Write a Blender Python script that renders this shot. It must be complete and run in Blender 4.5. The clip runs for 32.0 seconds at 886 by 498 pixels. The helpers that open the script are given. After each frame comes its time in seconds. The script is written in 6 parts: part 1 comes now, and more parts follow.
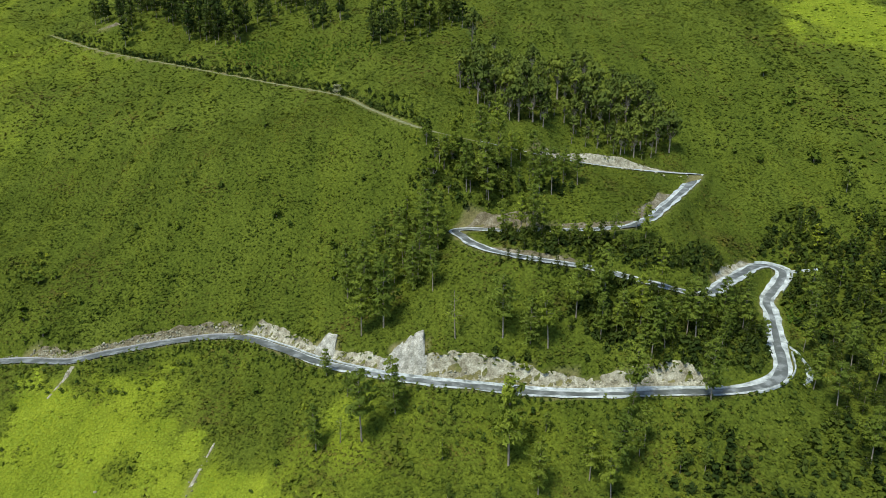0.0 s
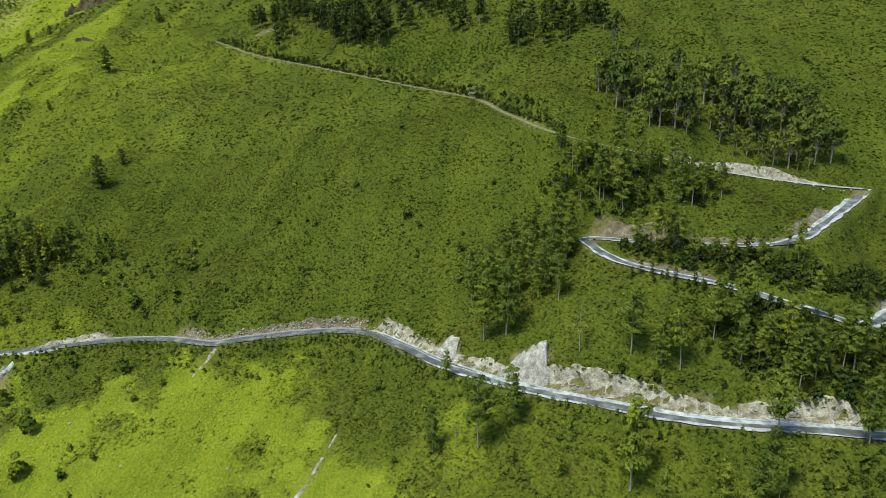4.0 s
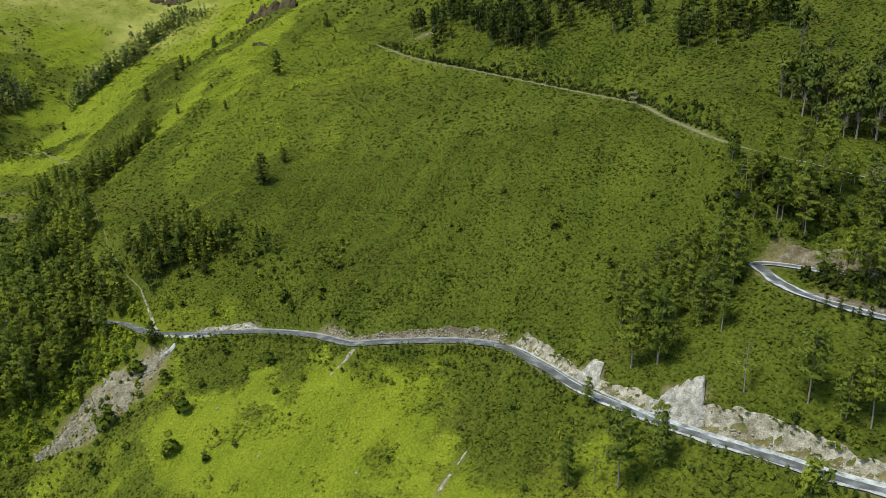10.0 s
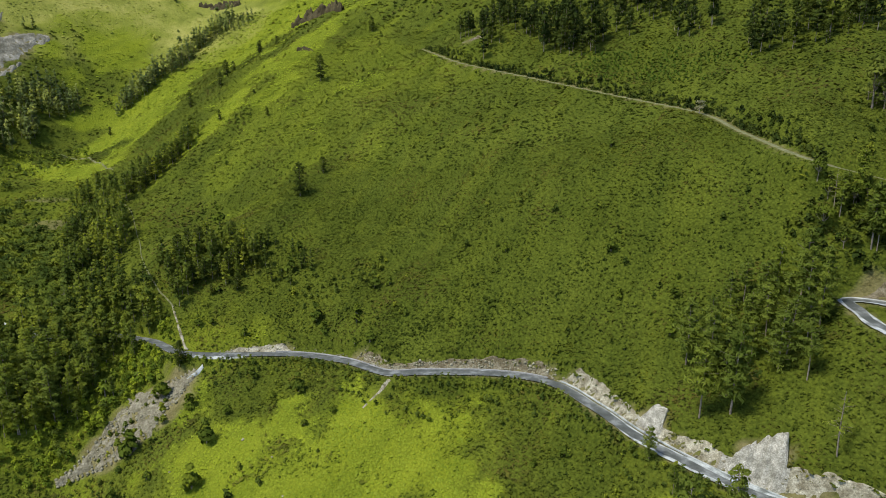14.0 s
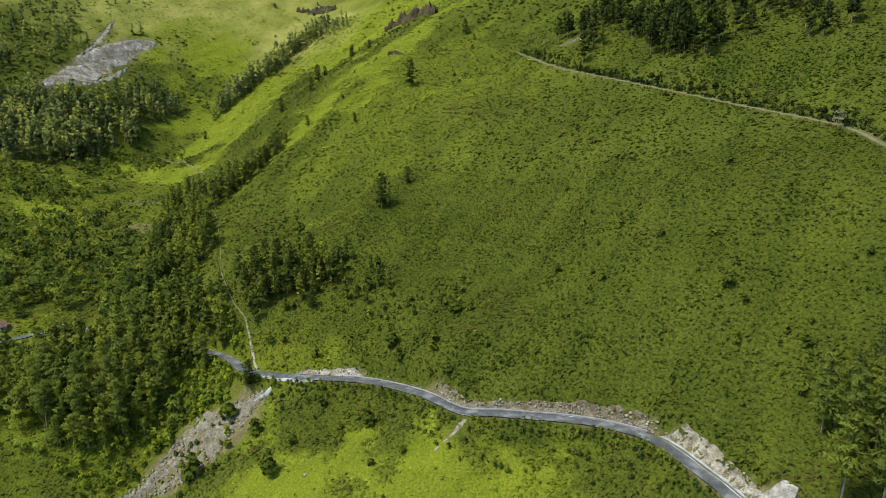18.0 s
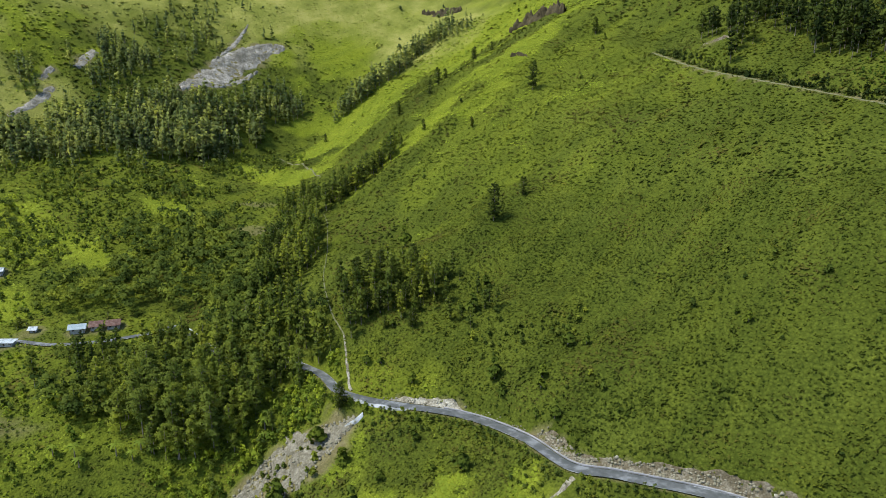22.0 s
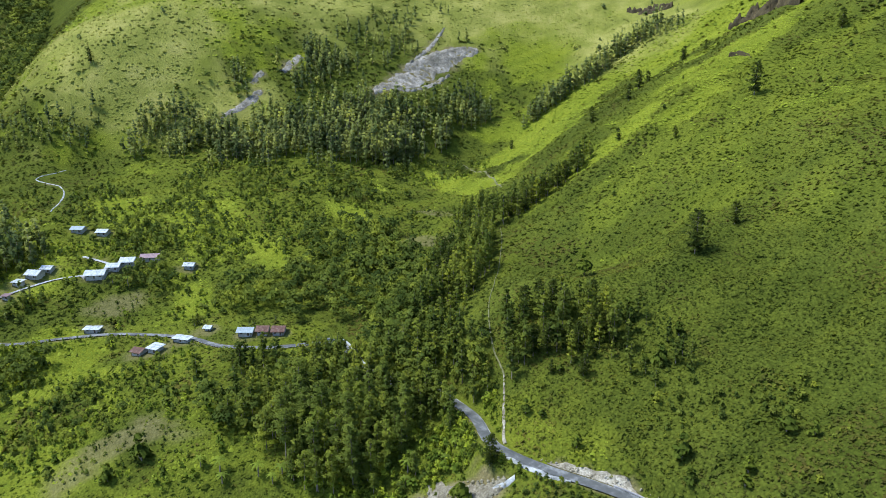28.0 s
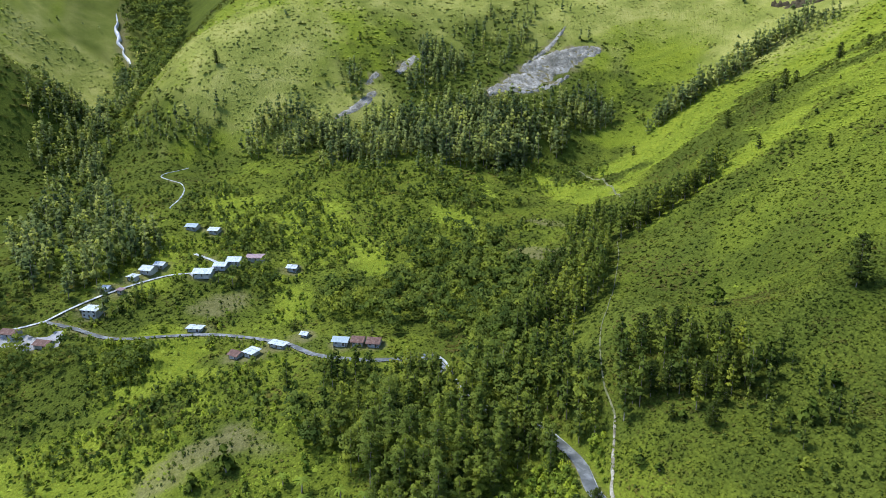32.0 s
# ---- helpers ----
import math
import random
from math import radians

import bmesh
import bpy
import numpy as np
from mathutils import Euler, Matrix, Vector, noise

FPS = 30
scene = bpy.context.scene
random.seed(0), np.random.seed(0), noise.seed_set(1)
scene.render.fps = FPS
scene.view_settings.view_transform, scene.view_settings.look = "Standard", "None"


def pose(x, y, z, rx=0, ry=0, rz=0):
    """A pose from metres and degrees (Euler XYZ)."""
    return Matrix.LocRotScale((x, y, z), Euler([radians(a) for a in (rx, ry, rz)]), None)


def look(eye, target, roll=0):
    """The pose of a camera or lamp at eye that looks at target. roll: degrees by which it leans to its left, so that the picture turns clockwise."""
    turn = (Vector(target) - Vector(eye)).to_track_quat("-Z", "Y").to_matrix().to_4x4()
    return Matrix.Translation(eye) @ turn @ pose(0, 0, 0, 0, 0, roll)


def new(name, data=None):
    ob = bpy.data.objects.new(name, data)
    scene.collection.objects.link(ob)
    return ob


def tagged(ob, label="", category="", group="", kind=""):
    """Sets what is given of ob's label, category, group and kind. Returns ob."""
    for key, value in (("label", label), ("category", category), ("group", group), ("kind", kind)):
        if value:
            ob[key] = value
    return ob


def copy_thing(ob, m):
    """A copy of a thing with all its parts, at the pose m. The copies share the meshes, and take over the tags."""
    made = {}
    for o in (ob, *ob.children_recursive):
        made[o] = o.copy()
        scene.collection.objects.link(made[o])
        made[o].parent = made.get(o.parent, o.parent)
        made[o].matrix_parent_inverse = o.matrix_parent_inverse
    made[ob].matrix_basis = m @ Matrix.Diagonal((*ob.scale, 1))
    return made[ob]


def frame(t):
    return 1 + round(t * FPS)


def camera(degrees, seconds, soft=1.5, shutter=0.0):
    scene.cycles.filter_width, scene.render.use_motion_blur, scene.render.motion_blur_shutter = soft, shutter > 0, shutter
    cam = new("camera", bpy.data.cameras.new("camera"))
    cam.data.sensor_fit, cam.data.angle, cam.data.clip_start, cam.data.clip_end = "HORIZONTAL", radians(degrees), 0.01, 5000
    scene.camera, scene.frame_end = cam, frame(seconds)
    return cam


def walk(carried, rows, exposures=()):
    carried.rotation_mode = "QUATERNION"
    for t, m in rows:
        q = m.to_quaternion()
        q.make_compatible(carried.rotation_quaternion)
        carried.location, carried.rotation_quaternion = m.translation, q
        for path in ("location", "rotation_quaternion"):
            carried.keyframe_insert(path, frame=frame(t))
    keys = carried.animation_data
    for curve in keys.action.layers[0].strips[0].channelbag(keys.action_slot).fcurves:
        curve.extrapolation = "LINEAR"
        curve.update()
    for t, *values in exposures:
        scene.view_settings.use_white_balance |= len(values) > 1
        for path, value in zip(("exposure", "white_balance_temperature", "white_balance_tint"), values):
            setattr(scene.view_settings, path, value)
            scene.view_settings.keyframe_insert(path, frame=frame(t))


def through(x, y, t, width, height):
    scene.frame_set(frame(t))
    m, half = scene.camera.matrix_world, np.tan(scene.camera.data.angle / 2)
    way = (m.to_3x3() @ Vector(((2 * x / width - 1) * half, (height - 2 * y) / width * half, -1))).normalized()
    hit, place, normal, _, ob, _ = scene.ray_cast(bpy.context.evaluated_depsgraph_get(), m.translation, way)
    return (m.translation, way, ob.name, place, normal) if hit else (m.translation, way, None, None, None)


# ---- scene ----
# the plan is drawn in units of 1.5 m; METRES brings it to true size
METRES = 1.5
# seconds, x, y, z, yaw to the left, pitch, roll
PATH = [
    (0.0, 0.00, 0.00, 100.00, 0.000, -15.447, -0.009),
    (0.5, -0.05, 0.16, 100.05, 1.159, -15.421, -0.002),
    (1.0, -0.09, 0.37, 100.09, 2.800, -15.396, 0.006),
    (1.5, -0.13, 0.62, 100.12, 4.848, -15.370, 0.014),
    (2.0, -0.17, 0.92, 100.15, 7.052, -15.346, 0.022),
    (2.5, -0.17, 1.26, 100.18, 8.571, -15.322, 0.030),
    (3.0, -0.15, 1.61, 100.20, 9.513, -15.299, 0.037),
    (3.5, -0.14, 1.96, 100.22, 10.377, -15.276, 0.044),
    (5.5, -0.37, 3.48, 100.22, 14.667, -15.199, 0.056),
    (6.0, -0.37, 3.88, 100.19, 15.819, -15.176, 0.051),
    (6.5, -0.36, 4.30, 100.15, 16.965, -15.153, 0.045),
    (7.0, -0.36, 4.77, 100.11, 18.200, -15.129, 0.038),
    (7.5, -0.40, 5.35, 100.05, 19.361, -15.105, 0.031),
    (8.0, -0.51, 6.06, 100.00, 20.614, -15.079, 0.022),
    (8.5, -0.72, 6.93, 99.94, 21.763, -15.053, 0.014),
    (9.0, -1.06, 7.97, 99.91, 22.888, -15.025, 0.005),
    (9.5, -1.54, 9.16, 99.90, 23.752, -14.996, -0.004),
    (10.0, -2.13, 10.51, 99.92, 24.396, -14.966, -0.013),
    (10.5, -2.79, 11.99, 99.97, 24.791, -14.936, -0.021),
    (11.0, -3.52, 13.57, 100.07, 25.141, -14.904, -0.029),
    (11.5, -4.30, 15.26, 100.19, 25.391, -14.873, -0.037),
    (12.0, -5.12, 17.01, 100.34, 25.727, -14.841, -0.043),
    (12.5, -5.97, 18.81, 100.51, 26.326, -14.809, -0.048),
    (13.0, -6.83, 20.66, 100.69, 27.047, -14.777, -0.051),
    (13.5, -7.69, 22.52, 100.85, 27.720, -14.745, -0.052),
    (15.5, -10.85, 29.70, 101.64, 31.016, -14.618, -0.022),
    (16.0, -11.90, 31.66, 101.71, 32.028, -14.584, -0.017),
    (16.5, -12.99, 33.67, 101.75, 33.021, -14.550, -0.012),
    (17.0, -14.12, 35.71, 101.77, 34.139, -14.516, -0.007),
    (17.5, -15.24, 37.77, 101.77, 35.243, -14.482, -0.003),
    (18.0, -16.35, 39.83, 101.76, 36.437, -14.447, 0.001),
    (18.5, -17.47, 41.89, 101.74, 37.550, -14.413, 0.005),
    (19.0, -18.63, 43.93, 101.71, 38.791, -14.378, 0.009),
    (19.5, -19.83, 45.94, 101.67, 39.981, -14.344, 0.012),
    (20.0, -21.10, 47.91, 101.64, 41.370, -14.310, 0.015),
    (20.5, -22.40, 49.83, 101.61, 42.750, -14.276, 0.018),
    (21.0, -23.74, 51.71, 101.58, 44.190, -14.242, 0.020),
    (21.5, -25.10, 53.53, 101.56, 45.550, -14.209, 0.021),
    (22.0, -26.47, 55.30, 101.55, 47.032, -14.177, 0.023),
    (22.5, -27.84, 57.03, 101.54, 48.458, -14.146, 0.025),
    (23.0, -29.23, 58.74, 101.54, 50.031, -14.117, 0.026),
    (23.5, -30.64, 60.42, 101.54, 51.464, -14.089, 0.028),
    (24.0, -32.08, 62.07, 101.53, 52.903, -14.063, 0.029),
    (24.5, -33.53, 63.70, 101.52, 54.216, -14.039, 0.030),
    (25.0, -34.98, 65.31, 101.53, 55.613, -14.016, 0.031),
    (25.5, -36.44, 66.87, 101.54, 56.926, -13.994, 0.033),
    (27.5, -42.62, 72.24, 101.77, 62.212, -13.924, 0.034),
    (28.0, -44.20, 73.42, 101.84, 63.707, -13.905, 0.030),
    (28.5, -45.79, 74.57, 101.86, 65.085, -13.886, 0.026),
    (29.0, -47.40, 75.67, 101.84, 66.577, -13.867, 0.020),
    (29.5, -49.05, 76.73, 101.79, 67.907, -13.847, 0.013),
    (30.0, -50.76, 77.72, 101.71, 69.255, -13.826, 0.006),
    (30.5, -52.52, 78.68, 101.60, 70.365, -13.805, -0.003),
    (31.0, -54.33, 79.61, 101.50, 71.321, -13.782, -0.012),
    (31.5, -56.19, 80.51, 101.41, 72.376, -13.759, -0.022),
    (32.0, -58.09, 81.38, 101.35, 73.691, -13.734, -0.032),
]
cam = camera(67.55, 32.0, soft=0.6)
walk(cam, [(t, pose(x * METRES, y * METRES, z * METRES, 90 + pitch, roll, yaw)) for t, x, y, z, yaw, pitch, roll in PATH],
     exposures=[(0, 0.61, 6500, 5), (6, 0.55, 6500, 7), (13, 0.44, 6750, 11), (19, 0.52, 6550, 13), (25, 0.71, 6050, 15), (32, 0.86, 5750, 17)])

# ---- daylight ----
SUN_FROM = Vector((-0.30, -0.36, 0.88)).normalized()
world = bpy.data.worlds.new("sky")
scene.world = world
world.use_nodes = True
sky = world.node_tree.nodes.new("ShaderNodeTexSky")
sky.sky_type, sky.sun_disc = "NISHITA", False
sky.sun_elevation = math.asin(SUN_FROM.z)
sky.sun_rotation = math.atan2(SUN_FROM.x, SUN_FROM.y)
sky.air_density, sky.dust_density, sky.altitude = 1.0, 2.0, 1200
world.node_tree.links.new(sky.outputs[0], world.node_tree.nodes["Background"].inputs[0])
world.node_tree.nodes["Background"].inputs[1].default_value = 0.12
sun = new("sun", bpy.data.lights.new("sun", "SUN"))
sun.data.energy, sun.data.angle, sun.data.color = 2.65, radians(13), (1.0, 0.94, 0.80)
sun.matrix_world = look(SUN_FROM * 900, (0, 0, 0))

# ---- materials ----
def nodes_of(name):
    mat = bpy.data.materials.new(name)
    mat.use_nodes = True
    tree = mat.node_tree
    return mat, tree, tree.nodes["Principled BSDF"]


def add(tree, kind, **values):
    n = tree.nodes.new(kind)
    for key, value in values.items():
        n.inputs[key].default_value = value
    return n


def ramp(tree, source, stops):
    n = tree.nodes.new("ShaderNodeValToRGB")
    while len(n.color_ramp.elements) < len(stops):
        n.color_ramp.elements.new(0.5)
    for e, (at, colour) in zip(n.color_ramp.elements, stops):
        e.position, e.color = at, (*colour, 1)
    tree.links.new(source, n.inputs[0])
    return n.outputs[0]


def mix(tree, a, b, factor, kind="MIX"):
    n = tree.nodes.new("ShaderNodeMix")
    n.data_type, n.blend_type = "RGBA", kind
    for value, slot in ((factor, 0), (a, 6), (b, 7)):
        if isinstance(value, (int, float)):
            n.inputs[slot].default_value = value
        elif isinstance(value, tuple):
            n.inputs[slot].default_value = (*value, 1)
        else:
            tree.links.new(value, n.inputs[slot])
    return n.outputs[2]


def noise_at(tree, scale, detail=4.0, rough=0.6, coords="position"):
    n = add(tree, "ShaderNodeTexNoise", Scale=scale, Detail=detail, Roughness=rough)
    if coords == "position":
        tree.links.new(tree.nodes.new("ShaderNodeNewGeometry").outputs["Position"], n.inputs["Vector"])
    else:
        tree.links.new(tree.nodes.new("ShaderNodeTexCoord").outputs["Object"], n.inputs["Vector"])
    return n.outputs[0]


def bump(tree, bsdf, source, strength, distance):
    n = add(tree, "ShaderNodeBump", Strength=strength, Distance=distance)
    tree.links.new(source, n.inputs["Height"])
    tree.links.new(n.outputs[0], bsdf.inputs["Normal"])


def grainy(name, stops, scale, fine, roughness=0.9, relief=0.05, metallic=0.0, coords="position", fine_amount=0.5, chips=0.0):
    """A surface with stains at one scale and grain at another."""
    mat, tree, bsdf = nodes_of(name)
    base = ramp(tree, noise_at(tree, scale, coords=coords), stops)
    grain = noise_at(tree, fine, 5.0, 0.7, coords)
    dark = ramp(tree, grain, [(0.3, (0.55, 0.55, 0.55)), (0.7, (1.3, 1.3, 1.3))])
    colour = mix(tree, base, dark, fine_amount, "MULTIPLY")
    if chips:
        place = tree.nodes.new("ShaderNodeNewGeometry").outputs["Position"]
        cells = add(tree, "ShaderNodeTexVoronoi", Scale=chips, Randomness=1.0)
        tree.links.new(place, cells.inputs["Vector"])
        own = ramp(tree, cells.outputs["Color"], [(0.2, (0.72, 0.71, 0.68)), (0.8, (1.25, 1.25, 1.25))])
        crack = ramp(tree, cells.outputs["Distance"], [(0.3, (1, 1, 1)), (0.75, (0.5, 0.48, 0.44))])
        colour = mix(tree, mix(tree, colour, own, 0.6, "MULTIPLY"), crack, 0.55, "MULTIPLY")
    tree.links.new(colour, bsdf.inputs["Base Color"])
    bsdf.inputs["Roughness"].default_value, bsdf.inputs["Metallic"].default_value = roughness, metallic
    bump(tree, bsdf, grain, 0.6, relief)
    return mat


def streaks(tree):
    """Bands of growth that run down the hill."""
    place = tree.nodes.new("ShaderNodeNewGeometry").outputs["Position"]
    turn = tree.nodes.new("ShaderNodeMapping")
    turn.inputs["Rotation"].default_value = (0, 0, radians(12))
    turn.inputs["Scale"].default_value = (0.075, 0.014, 0.0)
    tree.links.new(place, turn.inputs["Vector"])
    n = add(tree, "ShaderNodeTexNoise", Scale=1.0, Detail=5.0, Roughness=0.62, Distortion=0.6)
    tree.links.new(turn.outputs[0], n.inputs["Vector"])
    return ramp(tree, n.outputs[0], [(0.38, (0.80, 0.84, 0.85)), (0.5, (1, 1, 1)), (0.62, (1.15, 1.12, 1.04))])


def leafy(name, dark, mid, light, patch=0.05, per_object=False, through=0.3, dry=None, grassy=None, lively=False, per_plant=False):
    """Foliage: each leaf its own green, in larger patches of older and younger growth."""
    mat, tree, bsdf = nodes_of(name)
    geo = tree.nodes.new("ShaderNodeNewGeometry")
    own = geo.outputs["Random Per Island"]
    dim, lit = [tuple(0.5 * a + 0.5 * b for a, b in zip(end, mid)) for end in (dark, light)]
    leaf = ramp(tree, own, [(0.0, dim), (0.55, mid), (1.0, lit)])
    area = noise_at(tree, patch, 5.0, 0.65)
    tone = ramp(tree, area, [(0.33, (0.66, 0.72, 0.66)), (0.5, (1, 1, 1)), (0.68, (1.22, 1.17, 1.0))])
    if lively:
        tone = ramp(tree, noise_at(tree, patch, 2.0, 0.5), [(0.36, (0.52, 0.60, 0.62)), (0.5, (1, 1, 1)), (0.64, (1.45, 1.36, 1.05))])
    colour = mix(tree, leaf, tone, 1.0, "MULTIPLY")
    # the meadow share also carries the sunlight painted onto the ridge
    if grassy:
        a = tree.nodes.new("ShaderNodeAttribute")
        a.attribute_name = "meadow"
        colour = mix(tree, colour, grassy, a.outputs["Fac"])
    if dry:
        spots = ramp(tree, noise_at(tree, patch * 1.6, 6.0, 0.68), [(0.50, (0, 0, 0)), (0.66, (0.62, 0.62, 0.62))])
        colour = mix(tree, colour, dry, spots)
        colour = mix(tree, colour, streaks(tree), 1.0, "MULTIPLY")
        clumps = ramp(tree, noise_at(tree, patch * 7.0, 4.0, 0.6), [(0.34, (0.80, 0.84, 0.82)), (0.52, (1, 1, 1)), (0.72, (1.14, 1.11, 1.0))])
        colour = mix(tree, colour, clumps, 1.0, "MULTIPLY")
        flecks = ramp(tree, noise_at(tree, 0.5, 3.0, 0.6), [(0.38, (0.70, 0.75, 0.76)), (0.5, (1, 1, 1)), (0.64, (1.26, 1.21, 1.06))])
        colour = mix(tree, colour, flecks, 1.0, "MULTIPLY")
    if per_plant:
        a = tree.nodes.new("ShaderNodeAttribute")
        a.attribute_name = "plant"
        shade = ramp(tree, a.outputs["Fac"], [(0.0, (0.62, 0.70, 0.72)), (0.5, (1, 1, 1)), (1.0, (1.48, 1.36, 1.02))])
        colour = mix(tree, colour, shade, 1.0, "MULTIPLY")
    if per_object:
        info = tree.nodes.new("ShaderNodeObjectInfo")
        shade = ramp(tree, info.outputs["Random"], [(0.0, (0.78, 0.82, 0.80)), (0.5, (1, 1, 1)), (1.0, (1.36, 1.28, 1.0))])
        colour = mix(tree, colour, shade, 1.0, "MULTIPLY")
    tree.links.new(colour, bsdf.inputs["Base Color"])
    bsdf.inputs["Roughness"].default_value = 0.8
    bsdf.inputs["Specular IOR Level"].default_value = 0.06
    glow = tree.nodes.new("ShaderNodeBsdfTranslucent")
    tree.links.new(colour, glow.inputs[0])
    both = add(tree, "ShaderNodeMixShader", Fac=through)
    tree.links.new(bsdf.outputs[0], both.inputs[1])
    tree.links.new(glow.outputs[0], both.inputs[2])
    tree.links.new(both.outputs[0], tree.nodes["Material Output"].inputs[0])
    return mat


def ground_material():
    """Soil under low growth: leafy clumps with the shade between them painted dark, yellow-green under grass, tan where
    bare.
    """
    mat, tree, bsdf = nodes_of("hillside soil and low growth")
    place = tree.nodes.new("ShaderNodeNewGeometry").outputs["Position"]
    broad = ramp(tree, noise_at(tree, 0.02, 6.0, 0.65), [(0.3, (0.070, 0.095, 0.013)), (0.5, (0.092, 0.121, 0.017)), (0.7, (0.116, 0.148, 0.022))])
    grass = ramp(tree, noise_at(tree, 0.06, 6.0, 0.65), [(0.3, (0.17, 0.22, 0.017)), (0.7, (0.22, 0.27, 0.027))])
    soil = ramp(tree, noise_at(tree, 0.3, 6.0, 0.7), [(0.3, (0.115, 0.106, 0.042)), (0.7, (0.265, 0.247, 0.125))])
    g, b = tree.nodes.new("ShaderNodeAttribute"), tree.nodes.new("ShaderNodeAttribute")
    g.attribute_name, b.attribute_name = "meadow", "bare"
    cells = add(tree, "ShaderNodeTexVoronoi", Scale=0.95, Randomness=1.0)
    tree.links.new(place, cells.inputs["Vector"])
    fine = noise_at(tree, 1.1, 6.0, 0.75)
    # painted shade: colour darkens towards the cell edges, between the clumps
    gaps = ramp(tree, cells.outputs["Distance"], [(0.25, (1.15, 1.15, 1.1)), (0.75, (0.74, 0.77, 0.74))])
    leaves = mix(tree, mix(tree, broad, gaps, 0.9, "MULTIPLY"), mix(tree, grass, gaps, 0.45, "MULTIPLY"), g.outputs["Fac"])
    leaves = mix(tree, leaves, streaks(tree), 0.8, "MULTIPLY")
    # "dry" marks far hill grass, its colour paled to paint distance haze
    d = tree.nodes.new("ShaderNodeAttribute")
    d.attribute_name = "dry"
    hazed_grass = ramp(tree, noise_at(tree, 0.03, 6.0, 0.65), [(0.38, (0.20, 0.235, 0.045)), (0.5, (0.27, 0.30, 0.065)), (0.62, (0.35, 0.36, 0.10))])
    leaves = mix(tree, leaves, hazed_grass, d.outputs["Fac"])
    colour = mix(tree, leaves, soil, b.outputs["Fac"])
    tree.links.new(mix(tree, colour, ramp(tree, fine, [(0.3, (0.6, 0.6, 0.6)), (0.7, (1.3, 1.3, 1.2))]), 0.7, "MULTIPLY"), bsdf.inputs["Base Color"])
    bsdf.inputs["Roughness"].default_value = 1.0
    bsdf.inputs["Specular IOR Level"].default_value = 0.05
    relief = tree.nodes.new("ShaderNodeMath")
    relief.operation = "SUBTRACT"
    tree.links.new(fine, relief.inputs[0])
    tree.links.new(cells.outputs["Distance"], relief.inputs[1])
    bump(tree, bsdf, relief.outputs[0], 0.8, 0.5)
    return mat


GROUND = ground_material()
SCRUB = leafy("scrub leaves", (0.082, 0.110, 0.015), (0.106, 0.138, 0.019), (0.134, 0.169, 0.026), 0.022, dry=(0.148, 0.116, 0.036), grassy=(0.225, 0.285, 0.029))
GRASS = leafy("meadow grass", (0.195, 0.265, 0.022), (0.248, 0.325, 0.030), (0.31, 0.38, 0.046), 0.06)
NEEDLES = leafy("pine needles", (0.135, 0.190, 0.034), (0.200, 0.268, 0.048), (0.275, 0.345, 0.070), 0.1, per_object=True, through=0.5)
GUM = leafy("gum tree leaves", (0.085, 0.122, 0.028), (0.128, 0.172, 0.038), (0.185, 0.238, 0.055), 0.1, per_object=True, through=0.4)
SHRUB = leafy("dark shrub leaves", (0.062, 0.098, 0.014), (0.102, 0.148, 0.020), (0.150, 0.200, 0.030), 0.1, per_object=True)
# distance haze is painted in: paler and bluer than the nearer needles
HAZED_FARWOOD = leafy("far woods foliage with painted haze", (0.200, 0.255, 0.082), (0.250, 0.310, 0.102), (0.300, 0.362, 0.126), 0.07, through=0.45, lively=True, per_plant=True)
# real hill grass, with the lift of distance haze put into its colour
HAZED_GRASS = leafy("hill grass paled by haze", (0.21, 0.25, 0.045), (0.29, 0.32, 0.070), (0.37, 0.385, 0.105), 0.03)
MIDWOOD = leafy("slope pine needles", (0.108, 0.150, 0.025), (0.150, 0.200, 0.034), (0.208, 0.262, 0.049), 0.06, through=0.4, lively=True, per_plant=True)
DARKNEEDLES = leafy("dense pine needles", (0.045, 0.072, 0.014), (0.075, 0.108, 0.020), (0.115, 0.152, 0.030), 0.1, per_object=True, through=0.45)
DARKWOOD = leafy("dark forest leaves", (0.036, 0.058, 0.014), (0.060, 0.090, 0.019), (0.098, 0.136, 0.030), 0.06, through=0.35, lively=True, per_plant=True)
VALLEYWOOD = leafy("valley tree leaves", (0.092, 0.134, 0.024), (0.130, 0.182, 0.033), (0.185, 0.240, 0.050), 0.09, through=0.4, lively=True, per_plant=True)
LUSH = leafy("lush bright leaves", (0.125, 0.190, 0.020), (0.20, 0.280, 0.030), (0.31, 0.385, 0.056), 0.15, through=0.4, lively=True, per_plant=True)
BARK = grainy("pale pine bark", [(0.3, (0.17, 0.14, 0.11)), (0.7, (0.42, 0.37, 0.31))], 1.2, 9.0, 0.95, 0.03, coords="object")
ASPHALT = grainy("worn asphalt", [(0.36, (0.072, 0.086, 0.082)), (0.5, (0.108, 0.124, 0.122)), (0.64, (0.23, 0.26, 0.265))], 0.22, 3.0, 0.75, 0.01)
GRAVEL = grainy("white limestone gravel", [(0.34, (0.185, 0.21, 0.20)), (0.46, (0.365, 0.415, 0.42)), (0.64, (0.57, 0.63, 0.64))], 0.35, 5.0, 0.95, 0.04)
ROCK = grainy("pale crumbling limestone", [(0.32, (0.19, 0.175, 0.115)), (0.48, (0.36, 0.35, 0.265)), (0.64, (0.54, 0.54, 0.44))], 0.35, 3.2, 0.95, 0.35, fine_amount=0.8, chips=2.4)
